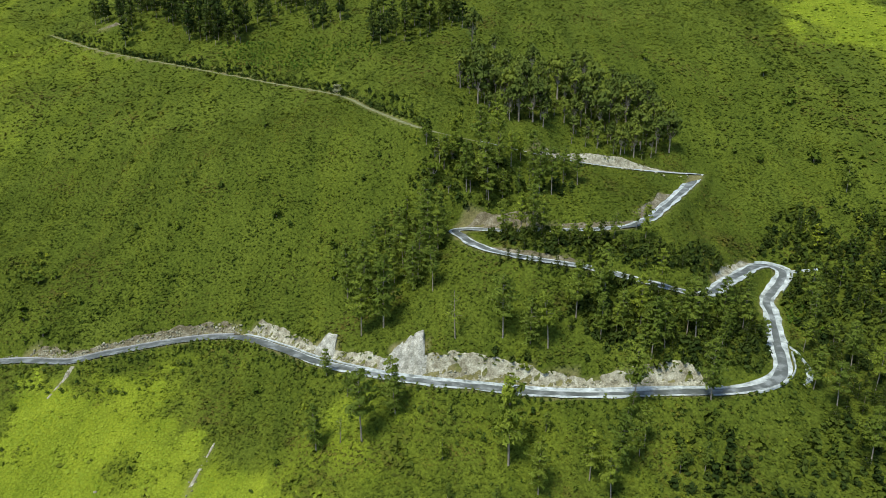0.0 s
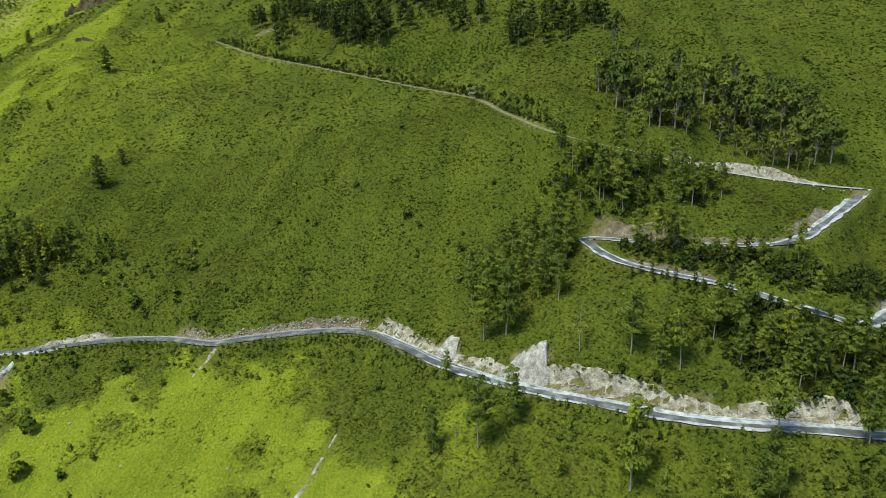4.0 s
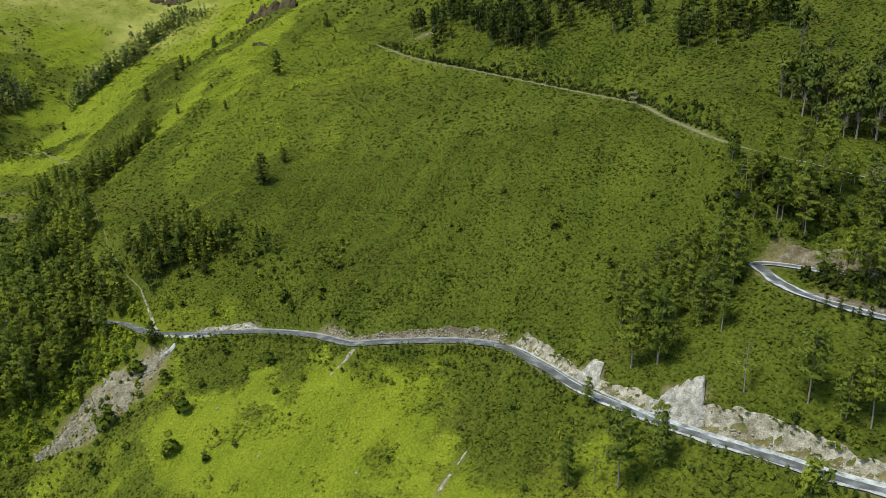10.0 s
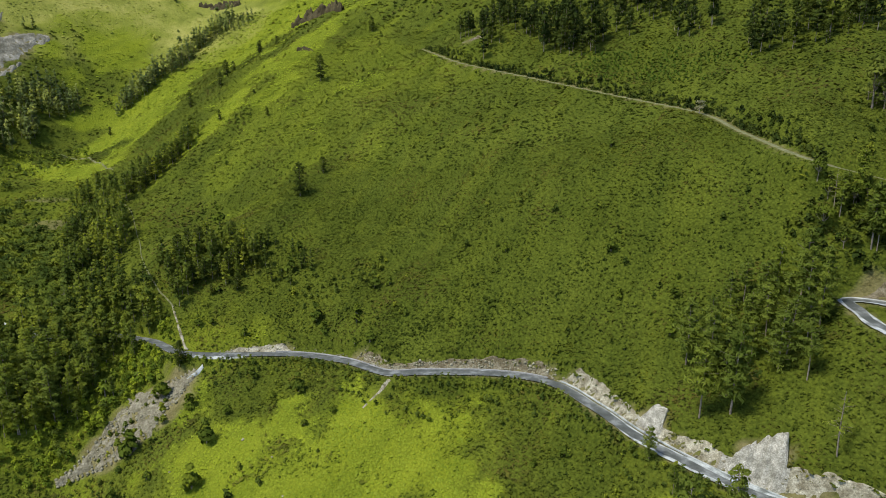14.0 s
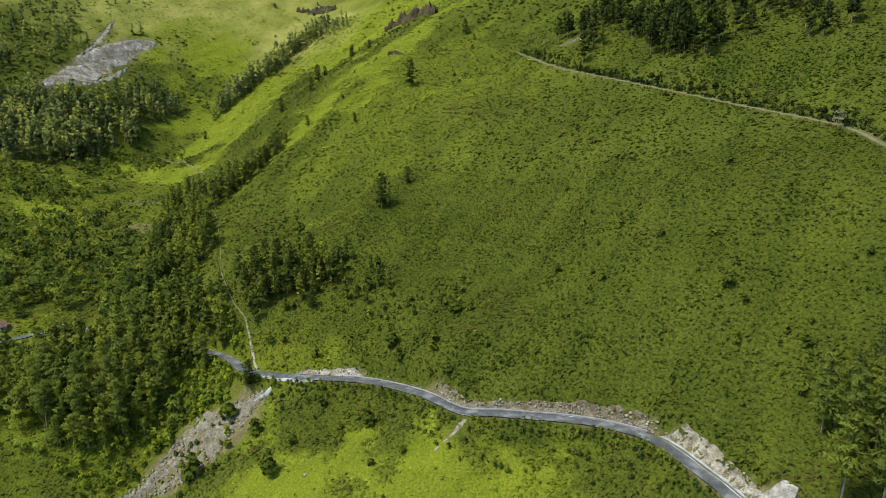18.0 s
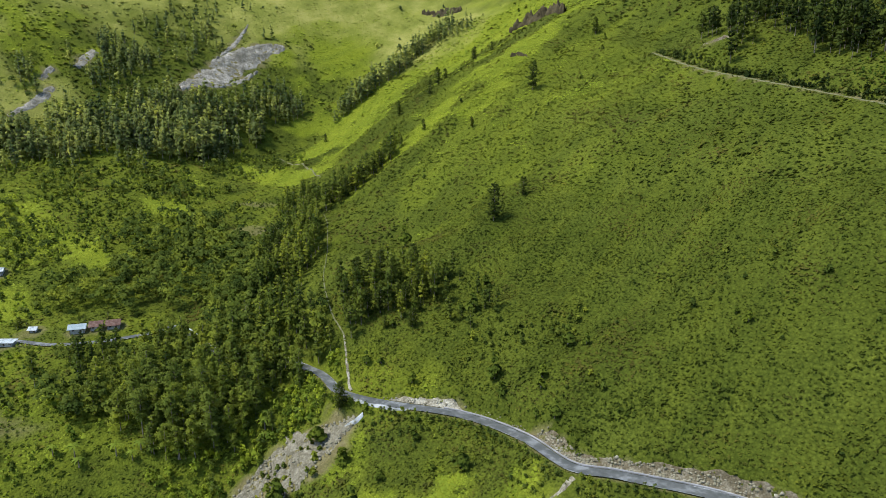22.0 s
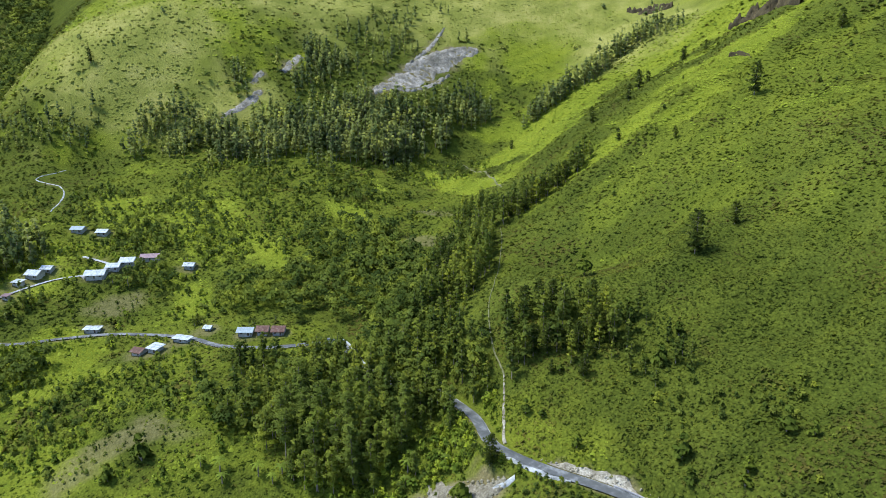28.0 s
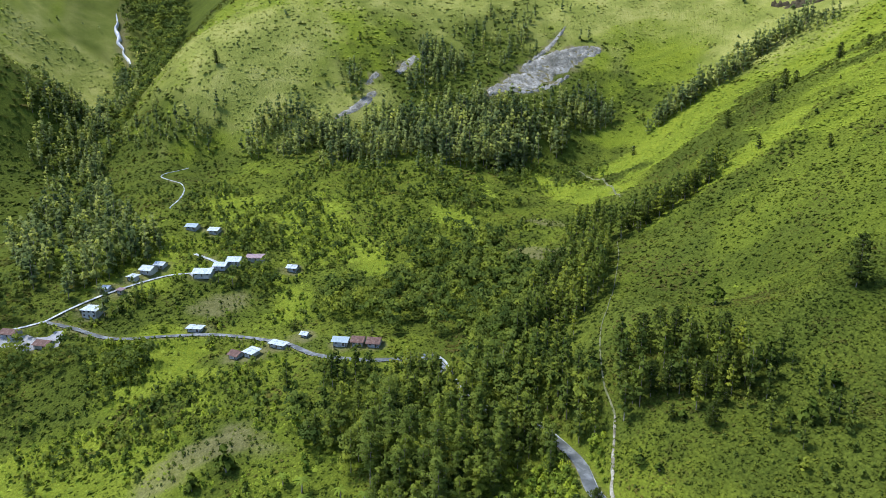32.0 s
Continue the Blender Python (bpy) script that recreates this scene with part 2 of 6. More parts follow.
CRAGROCK = grainy("grey-white fluted limestone", [(0.32, (0.26, 0.265, 0.225)), (0.5, (0.43, 0.44, 0.39)), (0.66, (0.60, 0.61, 0.56))], 0.5, 3.4, 0.95, 0.4, fine_amount=0.8, chips=2.8)
FARROCK = grainy("grey far rock", [(0.34, (0.17, 0.17, 0.13)), (0.5, (0.30, 0.30, 0.25)), (0.66, (0.46, 0.46, 0.41))], 0.12, 0.8, 1.0, 0.4, fine_amount=0.8, chips=0.8)
SOIL = grainy("tan stony cut soil", [(0.3, (0.10, 0.084, 0.042)), (0.5, (0.185, 0.165, 0.105)), (0.7, (0.32, 0.305, 0.23))], 0.35, 2.8, 1.0, 0.25, fine_amount=0.8, chips=2.4)
SCREE = grainy("grey-tan scree", [(0.3, (0.15, 0.142, 0.092)), (0.5, (0.25, 0.243, 0.178)), (0.7, (0.37, 0.362, 0.285))], 0.35, 2.4, 1.0, 0.3, fine_amount=0.8, chips=1.3)
PATHSOIL = grainy("trodden pale earth", [(0.3, (0.12, 0.14, 0.05)), (0.7, (0.22, 0.23, 0.12))], 0.4, 2.0, 1.0, 0.05)

# ---- the lie of the land ----
# the road along the foot of the great slope
LOWER_ROAD = [(-188.8, 142.6, 24.0), (-170.8, 143.7, 25.0), (-158.1, 141.0, 25.5), (-150.8, 142.3, 25.6), (-143.6, 145.2, 25.8),
    (-126.3, 154.2, 26.0), (-109.1, 155.0, 27.5), (-93.6, 151.4, 29.0), (-83.9, 154.6, 30.0), (-67.0, 160.5, 31.0),
    (-53.5, 161.0, 31.5), (-40.8, 154.4, 31.2), (-30.2, 147.3, 31.0), (-12.2, 139.5, 30.8), (8.4, 135.2, 30.5),
    (26.7, 131.0, 31.0), (48.9, 131.0, 31.5), (60.5, 130.4, 31.9), (68.1, 131.6, 32.2), (74.0, 134.4, 32.7), (78.1, 138.9, 33.3), (80.1, 144.3, 34.2), (81.6, 149.7, 35.0)]
# its way on into the village
VALLEY_ROAD = [(-188.8, 142.6, 24.0), (-201.4, 131.5, 24.0), (-214.8, 129.7, 24.0), (-230.3, 130.2, 24.0), (-234.3, 125.3, 24.0),
    (-237.3, 110.8, 24.0), (-245.8, 96.9, 23.8), (-258.6, 87.8, 23.7), (-271.8, 68.8, 23.5), (-275.4, 53.1, 23.5),
    (-277.8, 36.1, 23.5), (-288.6, 22.6, 24.5), (-296.9, 12.4, 25.0)]
# lanes and footpaths
VILLAGE_LANE = [(-296.9, 12.4, 25.0), (-300.6, 20.4, 28.0), (-306.0, 32.2, 31.0), (-314.3, 48.3, 33.0), (-311.6, 60.5, 34.5),
    (-318.4, 67.3, 35.5), (-332.6, 58.3, 36.5)]
WEST_LANE = [(-296.9, 12.4, 25.0), (-294.1, 3.0, 24.0), (-292.6, -9.4, 23.0)]
# the hairpins, climbing
HAIRPINS = [(81.6, 149.7, 35.0), (84.8, 160.0, 37.8), (87.5, 168.1, 39.5), (96.5, 179.3, 42.6), (96.4, 183.7, 43.6),
    (90.7, 183.0, 44.5), (76.1, 166.3, 46.0), (63.3, 150.7, 47.2), (55.2, 151.1, 48.5), (37.4, 157.5, 51.5),
    (16.5, 160.6, 54.3), (8.2, 166.7, 55.3), (4.8, 174.3, 55.8), (3.4, 178.3, 56.1), (8.8, 179.4, 56.3),
    (21.0, 176.2, 56.6), (41.8, 172.4, 58.0), (54.3, 174.2, 59.6), (71.9, 199.8, 62.0), (82.9, 216.0, 64.0),
    (85.9, 221.5, 65.0)]
# the upper leg, a grown-over trail further on
UPPER_ROAD = [(85.9, 221.5, 65.0), (73.2, 215.6, 66.5), (53.5, 211.2, 69.0), (33.9, 208.0, 72.5), (11.3, 202.7, 78.0),
    (-6.6, 199.8, 82.5), (-24.0, 224.0, 86.5), (-37.5, 243.0, 90.2), (-70.0, 264.0, 94.5), (-110.0, 284.0, 100.5),
    (-150.0, 304.0, 106.5), (-172.0, 317.0, 111.5), (-186.0, 330.0, 114.0)]
FOOTPATH = [(-153.5, 143.7, 25.8), (-164.0, 148.4, 30.0), (-172.1, 153.4, 33.5), (-183.0, 156.0, 38.0), (-198.0, 163.8, 41.5),
    (-212.1, 174.0, 43.0), (-247.2, 197.8, 45.5), (-265.3, 208.0, 47.5)]
HIGH_PATH = [(-307.3, 234.0, 56.0), (-328.2, 240.7, 57.0), (-346.5, 244.6, 57.5), (-372.9, 248.5, 59.0)]
FIELD_TRACK = [(-372.7, 46.0, 48.0), (-396.9, 50.2, 51.0), (-415.9, 47.7, 54.0), (-429.5, 37.2, 57.0), (-446.2, 51.5, 60.0)]
# ground form: spot heights of each landform (x, y, z)
GREAT_SLOPE = [(-76, 186, 52), (-126, 215, 56), (-75, 210, 70), (-55, 203, 70), (-170, 210, 58), (-205, 203, 46),
    (-229, 232, 63), (-150, 177, 41), (-114, 182, 41), (-113, 166, 35), (-57, 174, 42), (-15, 163, 42), (-110, 250, 84),
    (-160, 260, 84), (-205, 270, 86), (-20, 190, 62), (-30, 210, 77), (30, 190, 64), (60, 185, 62)]
SPUR_CREST = [(-232, 190, 44), (-250, 212, 52), (-268, 250, 70), (-268, 285, 95), (-258, 325, 118), (-250, 370, 142), (-240, 430, 172)]
HIGH_SLOPE = [(-153, 318, 117), (-120, 345, 131), (-20, 300, 117), (60, 275, 105), (40, 330, 131), (120, 280, 103), (180, 240, 86),
    (-60, 420, 168), (80, 420, 168), (220, 360, 140), (-180, 480, 190), (0, 560, 225), (250, 560, 220)]
EAST_FLANK = [(125, 170, 46), (105, 140, 31), (130, 215, 68), (160, 160, 44), (140, 110, 20), (260, 200, 60), (260, 120, 20)]
LOW_SLOPE = [(-97, 127, 18), (-60, 128, 15), (-10, 112, 17), (40, 106, 19), (85, 105, 17), (-120, 118, 13), (-145, 124, 16),
    (-156, 110, 4), (-100, 95, 0), (-40, 85, 2), (30, 75, 2), (-140, 70, -14), (-60, 40, -24), (40, 30, -24), (140, 40, -12), (0, -60, -70), (200, -60, -60)]
WEST_SLOPES = [(-312, 347, 115), (-330, 292, 84), (-409, 320, 106), (-405, 272, 82), (-350, 247, 58), (-330, 400, 145), (-420, 400, 150),
    (-446, 294, 124), (-428, 228, 97), (-395, 228, 70), (-470, 330, 150), (-500, 230, 140), (-500, 400, 185), (-600, 320, 205)]
VALLEY_FLOOR = [(-298, 229, 55), (-271, 175, 38), (-233, 157, 30), (-368, 163, 58), (-340, 120, 44), (-255, 76, 22), (-206, 74, 14),
    (-207, 108, 18), (-185, 120, 19), (-319, 82, 36), (-299, 26, 26), (-395, 110, 58), (-430, 150, 76), (-240, 40, 10), (-190, 30, -6),
    (-280, -20, 12), (-200, -60, -30)]
FAR_SPURS = [(-495, 155, 132), (-495, 67, 118), (-450, 90, 78), (-560, 110, 163), (-640, 160, 205), (-455, 45, 70), (-493, 20, 80), (-519, 19, 90), (-545, 25, 105),
    (-571, 34, 121), (-606, 56, 148), (-629, 73, 168), (-700, 115, 212), (-780, 160, 260)]
RAVINE = [(-470, -6, 54), (-531, 0, 71), (-591, -6, 83), (-652, -8, 103), (-691, -12, 127), (-737, -23, 163), (-766, -24, 182), (-813, 10, 200), (-860, 50, 260)]
SOUTH_SPURS = [(-518, -56, 116), (-532, -42, 110), (-526, -26, 97), (-404, -36, 36), (-440, -34, 50), (-466, -50, 64), (-674, -86, 160), (-681, -62, 144),
    (-667, -40, 122), (-709, -100, 190), (-600, -110, 150), (-560, -100, 140), (-400, -100, 66), (-700, -180, 230), (-420, -180, 110), (-300, -160, 40)]


def value_noise(x, y, seed):
    """Smooth lattice noise, -1 to 1."""
    xi, yi = np.floor(x), np.floor(y)
    u, v = x - xi, y - yi
    u, v = u * u * (3 - 2 * u), v * v * (3 - 2 * v)

    def corner(a, b):
        n = np.sin(a * 127.1 + b * 311.7 + seed * 74.7) * 43758.5453
        return (n - np.floor(n)) * 2 - 1
    low = corner(xi, yi) * (1 - u) + corner(xi + 1, yi) * u
    high = corner(xi, yi + 1) * (1 - u) + corner(xi + 1, yi + 1) * u
    return low * (1 - v) + high * v


def polyline(points, step):
    """A smooth run of points along a line, about step metres apart."""
    p = np.array(points, float)
    p = np.vstack([2 * p[0] - p[1], p, 2 * p[-1] - p[-2]])
    out = []
    for a, b, c, d in zip(p, p[1:], p[2:], p[3:]):
        n = max(2, int(np.linalg.norm(c - b) / step))
        t = np.linspace(0, 1, n, endpoint=False)[:, None]
        out.append(0.5 * (2 * b + (c - a) * t + (2 * a - 5 * b + 4 * c - d) * t * t + (3 * b - a - 3 * c + d) * t ** 3))
    return np.vstack(out + [p[-2:-1]])


def nearest(x, y, line):
    """Distance to a line in plan, its height there, and the signed side (left of its run is positive)."""
    best, height, side = np.full(x.shape, 1e9), np.zeros(x.shape), np.zeros(x.shape)
    for a, b in zip(line, line[1:]):
        d = b[:2] - a[:2]
        k = np.clip(((x - a[0]) * d[0] + (y - a[1]) * d[1]) / (d @ d), 0, 1)
        ex, ey = x - a[0] - k * d[0], y - a[1] - k * d[1]
        r = np.hypot(ex, ey)
        m = r < best
        best[m], height[m], side[m] = r[m], (a[2] + k * (b[2] - a[2]))[m], (d[0] * ey - d[1] * ex)[m]
    return best, height, side


ROADS = [(LOWER_ROAD + HAIRPINS[1:], 2.5), (VALLEY_ROAD, 2.0), (VILLAGE_LANE, 1.4), (WEST_LANE, 1.4), (UPPER_ROAD, 1.9)]
BENCHES = [(polyline(line, 6), half) for line, half in ROADS]


def guide_points():
    every = GREAT_SLOPE + SPUR_CREST + HIGH_SLOPE + EAST_FLANK + LOW_SLOPE + WEST_SLOPES + VALLEY_FLOOR + FAR_SPURS + RAVINE + SOUTH_SPURS
    for line in (LOWER_ROAD, VALLEY_ROAD, VILLAGE_LANE, WEST_LANE, HAIRPINS, UPPER_ROAD, FOOTPATH, HIGH_PATH, FIELD_TRACK):
        every = every + [tuple(q) for q in line]
    far = [(-1500, 0, 420), (-1500, 700, 520), (-900, 500, 330), (-900, 900, 460), (-300, 900, 400), (400, 900, 400), (900, 500, 260), (900, 0, 60),
           (-1500, -600, 420), (-900, -500, 260), (-300, -500, -40), (400, -500, -140), (900, -600, -100)]
    g = np.array(every + far, float)
    keep = [0]
    for i in range(1, len(g)):
        if np.hypot(*(g[keep, :2] - g[i, :2]).T).min() > 3.0:
            keep.append(i)
    return g[keep]


def spline_kernel(r2):
    return 0.5 * r2 * np.log(r2 + 1e-9)


SPOTS = guide_points()
_xy = SPOTS[:, :2] / 100
_k = spline_kernel(((_xy[:, None] - _xy[None]) ** 2).sum(-1)) + np.eye(len(_xy)) * 0.002
_q = np.hstack([np.ones((len(_xy), 1)), _xy])
_w = np.linalg.solve(np.block([[_k, _q], [_q.T, np.zeros((3, 3))]]), np.concatenate([SPOTS[:, 2], np.zeros(3)]))


def smooth_height(x, y):
    z = _w[-3] + _w[-2] * x / 100 + _w[-1] * y / 100
    for (a, b), w in zip(_xy, _w):
        z = z + w * spline_kernel((x / 100 - a) ** 2 + (y / 100 - b) ** 2)
    return z


def height(x, y, benched=True):
    """The ground's height, with relief and the roads' benches."""
    x, y = np.asarray(x, float), np.asarray(y, float)
    z = smooth_height(x, y)
    z = z + 1.6 * value_noise(x / 34 + 0.4 * value_noise(x / 60, y / 60, 9), y / 70, 1) + 0.8 * value_noise(x / 13, y / 22, 2) + 0.3 * value_noise(x / 5, y / 5, 3)
    across = x + np.clip(262 - y, 0, 90) ** 2 / 130 + 4 * value_noise(x / 40, y / 40, 6)
    rib = value_noise(across / 15, y / 150, 5) + 0.45 * value_noise(across / 5.5, y / 80, 8)
    z = z + 1.9 * rib * np.clip((y - 165) / 30, 0, 1) * np.clip((330 - y) / 60, 0.3, 1)
    far = np.clip((np.hypot(x + 80, y - 160) - 420) / 400, 0, 1)
    z = z + far * 16 * value_noise(x / 160, y / 160, 4)
    if benched:
        for line, half in BENCHES:
            m = (x > line[:, 0].min() - 16) & (x < line[:, 0].max() + 16) & (y > line[:, 1].min() - 16) & (y < line[:, 1].max() + 16)
            if m.any():
                r, h, _ = nearest(x[m], y[m], line)
                k = np.clip((r - half) / 3.4, 0, 1)
                k = k * k * (3 - 2 * k)
                z[m] = z[m] * k + (h - 0.3) * (1 - k)
    return z

# ---- building helpers ----
def mesh_of(name, verts, faces, material, smooth=False, normals=None):
    """A mesh from arrays; faces all of one size. normals: the way each vertex faces, for foliage."""
    verts, faces = np.asarray(verts, np.float32), np.asarray(faces, np.int32)
    if normals is not None:
        a, b, c = verts[faces[:, 0]], verts[faces[:, 1]], verts[faces[:, 2]]
        turned = (np.cross(b - a, c - a) * normals[faces[:, 0]]).sum(1) < 0
        faces[turned] = faces[turned][:, ::-1]
    me = bpy.data.meshes.new(name)
    n, k = faces.shape
    me.vertices.add(len(verts))
    me.vertices.foreach_set("co", verts.ravel())
    me.loops.add(n * k)
    me.loops.foreach_set("vertex_index", faces.ravel())
    me.polygons.add(n)
    me.polygons.foreach_set("loop_start", np.arange(0, n * k, k, dtype=np.int32))
    me.update(calc_edges=True)
    if smooth:
        me.polygons.foreach_set("use_smooth", np.ones(n, bool))
    if normals is not None:
        me.attributes.new("custom_normal", "FLOAT_VECTOR", "POINT").data.foreach_set("vector", np.asarray(normals, np.float32).ravel())
    me.materials.append(material)
    return me


def part(name, bm, material, parent, label=""):
    me = bpy.data.meshes.new(name)
    bm.to_mesh(me)
    bm.free()
    me.materials.append(material)
    ob = new(name, me)
    ob.parent = parent
    return tagged(ob, label)


def grid_faces(rows, cols):
    i = np.arange(rows - 1)[:, None] * cols + np.arange(cols - 1)[None]
    return np.stack([i, i + 1, i + cols + 1, i + cols], -1).reshape(-1, 4)


def frames_of(line):
    """The unit run and the unit left-hand way in plan at each point of a line."""
    run = np.gradient(line[:, :2], axis=0)
    run /= np.linalg.norm(run, axis=1)[:, None]
    return run, np.stack([-run[:, 1], run[:, 0]], 1)


# ---- land cover ----
# meadow patches: centre, half axes, turn in degrees, how much of the ground is grass
MEADOWS = [(-94, 119, 52, 22, 8, 1), (-262, 255, 10, 34, -4, 1), (-256, 318, 16, 46, 4, 1), (-360, 305, 38, 60, 20, 1), (-286, 91, 14, 11, 0, 1), (-306, 126, 16, 10, 30, 1),
           (-366, 77, 22, 12, 20, 1), (-327, 166, 18, 11, 30, 1), (-344, 233, 24, 16, 10, 1), (-258, 46, 34, 22, 0, 0.9), (-530, 110, 80, 70, 0, 1), (185, 315, 34, 44, 0, 0.9),
           (-440, 350, 60, 60, 0, 1)]
# far grass slopes painted paler for haze: centre, half axes, turn
HAZED_SLOPES = [(-505, 90, 78, 48, 50), (-650, -50, 90, 55, 0), (-500, 330, 60, 90, 0), (-560, 220, 60, 90, 0), (-400, 385, 60, 40, 0)]
# more meadows; the far ones also lighten hazed slopes through grass colour
MEADOWS_WITH_PAINTED_LIGHT = [(-650, -90, 70, 50, 0, 1), (-330, 30, 40, 20, 40, 0.9), (-340, 110, 30, 20, 10, 0.9), (-210, 40, 50, 30, 0, 0.8), (-330, 380, 60, 60, 0, 1), (-340, 130, 100, 110, 0, 0.35),
                # the patches at (-225, 290) and (-190, 262) paint the ridge's sunlight as grass
                (-200, 110, 60, 40, 0, 0.45), (-225, 290, 56, 74, 0, 0.4), (-190, 262, 46, 66, 0, 0.2), (-40, 116, 60, 14, 0, 0.2), (-150, 150, 30, 10, 0, 0.5)]
# bare ground: name, line (x, y), half widths at its start, middle and end
SCREE_SLIDE = [(-146.5, 138), (-148, 134), (-151, 127.5), (-154.5, 120.5), (-158.5, 113), (-162, 106)]
WASH = [(-91, 149), (-91.6, 146), (-92.4, 143), (-93, 140.5)]
STREAM = [(-51.5, 132), (-53, 126), (-54, 120), (-56, 112)]
FAR_SCAR = [(-429, 217), (-434, 233), (-440, 249), (-446, 264), (-449, 281), (-447, 298)]
SCAR_STREAK = [(-450, 250), (-458, 262), (-466, 274), (-476, 288)]
SCAR_FOOT = [(-426, 240), (-431, 258), (-436, 272)]
RAVINE_SCAR = [(-443, 130), (-450, 146), (-456, 156)]
SMALL_SCAR = [(-463, 152), (-469, 160)]
UPPER_SCAR = [(-466, 172), (-476, 186)]
FIELD = [(-208, 53), (-217, 62), (-215, 73), (-208, 83)]
DRY_FIELD = [(-318, 196), (-304, 204)]
STONY_FIELD = [(-284, 180), (-276, 192)]
TERRACE = [(-288, 62), (-292, 74)]
SHELF = [(-158, 320), (-148, 321)]
WATERFALL = [(-737, -23), (-729, -21.5), (-722, -22.5), (-714, -19), (-708, -19.5), (-702, -15), (-696, -14.5), (-686, -9), (-676, -7)]
BARE = [(WATERFALL, (2.0, 3.0, 3.0)), (SCREE_SLIDE, (1.2, 6.2, 10.2, 8.4, 4.0, 1.2)), (WASH, (0.8, 0.45, 0.3)), (STREAM, (0.3, 0.5, 0.8)), (FAR_SCAR, (3.0, 8.0, 9.5, 9.0, 8.0, 2.0)), (SCAR_STREAK, (1.5, 3.0, 1.0)), (SCAR_FOOT, (1.0, 3.0, 1.0)), (RAVINE_SCAR, (1.5, 3.0, 2.0)),
        (SMALL_SCAR, (2.5, 3.0, 2.5)), (UPPER_SCAR, (3.0, 4.0, 3.0)), (SHELF, (1.0, 1.5, 1.0))]
FIELDS = [(FIELD, (3.0, 7.0, 6.0, 3.0)), (DRY_FIELD, (4.0, 6.0, 4.0)), (STONY_FIELD, (6.0, 7.0, 5.0)), (TERRACE, (5.0, 7.0, 5.0))]


# cut banks: road, start and end along it, side, reach up the slope, label, material, crags (at, half length, reach, bulge)
BANKS = [(LOWER_ROAD, 46, 66, 1, 2.2, "pale stony cut bank beside the road", ROCK, ()),
         (LOWER_ROAD, 84, 141, 1, 2.2, "bouldery grey-tan cut bank beside the road", SOIL, ()),
         (LOWER_ROAD, 141, 207, 1, 2.8, "tan eroded cut bank with two pale limestone crags", ROCK, ((167, 4.2, 5.4, 0.5), (190.5, 6.0, 7.6, 1.25))),
         (LOWER_ROAD, 197, 262, 1, 3.2, "pale crumbling cut bank below the pines", ROCK, ()),
         (HAIRPINS, 118, 144, -1, 1.8, "tan soil bank between the hairpin legs", SOIL, ()),
         (HAIRPINS, 164, 186, 1, 4.2, "high tan soil bank above the hairpin", SOIL, ()),
         (HAIRPINS, 186, 216, 1, 2.0, "low tan bank along the hairpin leg", SOIL, ()),
         (HAIRPINS, 216, 246, 1, 3.2, "grey stony bank beside the climbing leg", SOIL, ()),
         (HAIRPINS, 44, 74, -1, 2.4, "pale stony bank round the hairpin", ROCK, ()),
         (UPPER_ROAD, 8, 60, -1, 2.8, "pale rocky bank above the upper road", ROCK, ())]
HOUSE_SITES = [(-297, 27), (-318, 43), (-314, 38), (-308, 63), (-312, 69), (-315, 74), (-318, 82), (-352, 57), (-347, 66), (-308, 95),
               (-249, 105), (-247, 110), (-245, 114.5), (-257, 74), (-255, 78.5), (-260, 95), (-278, 61), (-291, 4), (-284, 15), (-309, 30), (-305, 35), (-256.5, 86.5), (-321, 47)]


def meadow(x, y):
    m = np.zeros(x.shape)
    wob = 0.55 * value_noise(x / 17, y / 17, 21) + 0.35 * value_noise(x / 7, y / 7, 22) + 0.2 * value_noise(x / 2.5, y / 2.5, 23)
    for cx, cy, rx, ry, turn, share in MEADOWS + MEADOWS_WITH_PAINTED_LIGHT:
        c, s = math.cos(radians(turn)), math.sin(radians(turn))
        u, v = (x - cx) * c + (y - cy) * s, (y - cy) * c - (x - cx) * s
        m = np.maximum(m, share * np.clip((1.15 - np.hypot(u / rx, v / ry) + wob) / 0.5, 0, 1))
    return m


def hazed_slope(x, y):
    m = np.zeros(x.shape)
    wob = 0.4 * value_noise(x / 30, y / 30, 25) + 0.3 * value_noise(x / 9, y / 9, 26)
    for cx, cy, rx, ry, turn in HAZED_SLOPES:
        c, s = math.cos(radians(turn)), math.sin(radians(turn))
        u, v = (x - cx) * c + (y - cy) * s, (y - cy) * c - (x - cx) * s
        m = np.maximum(m, np.clip((1.2 - np.hypot(u / rx, v / ry) + wob) / 0.6, 0, 1))
    return m


def flat_line(points, step=2.0):
    return polyline([(a, b, 0) for a, b in points], step)


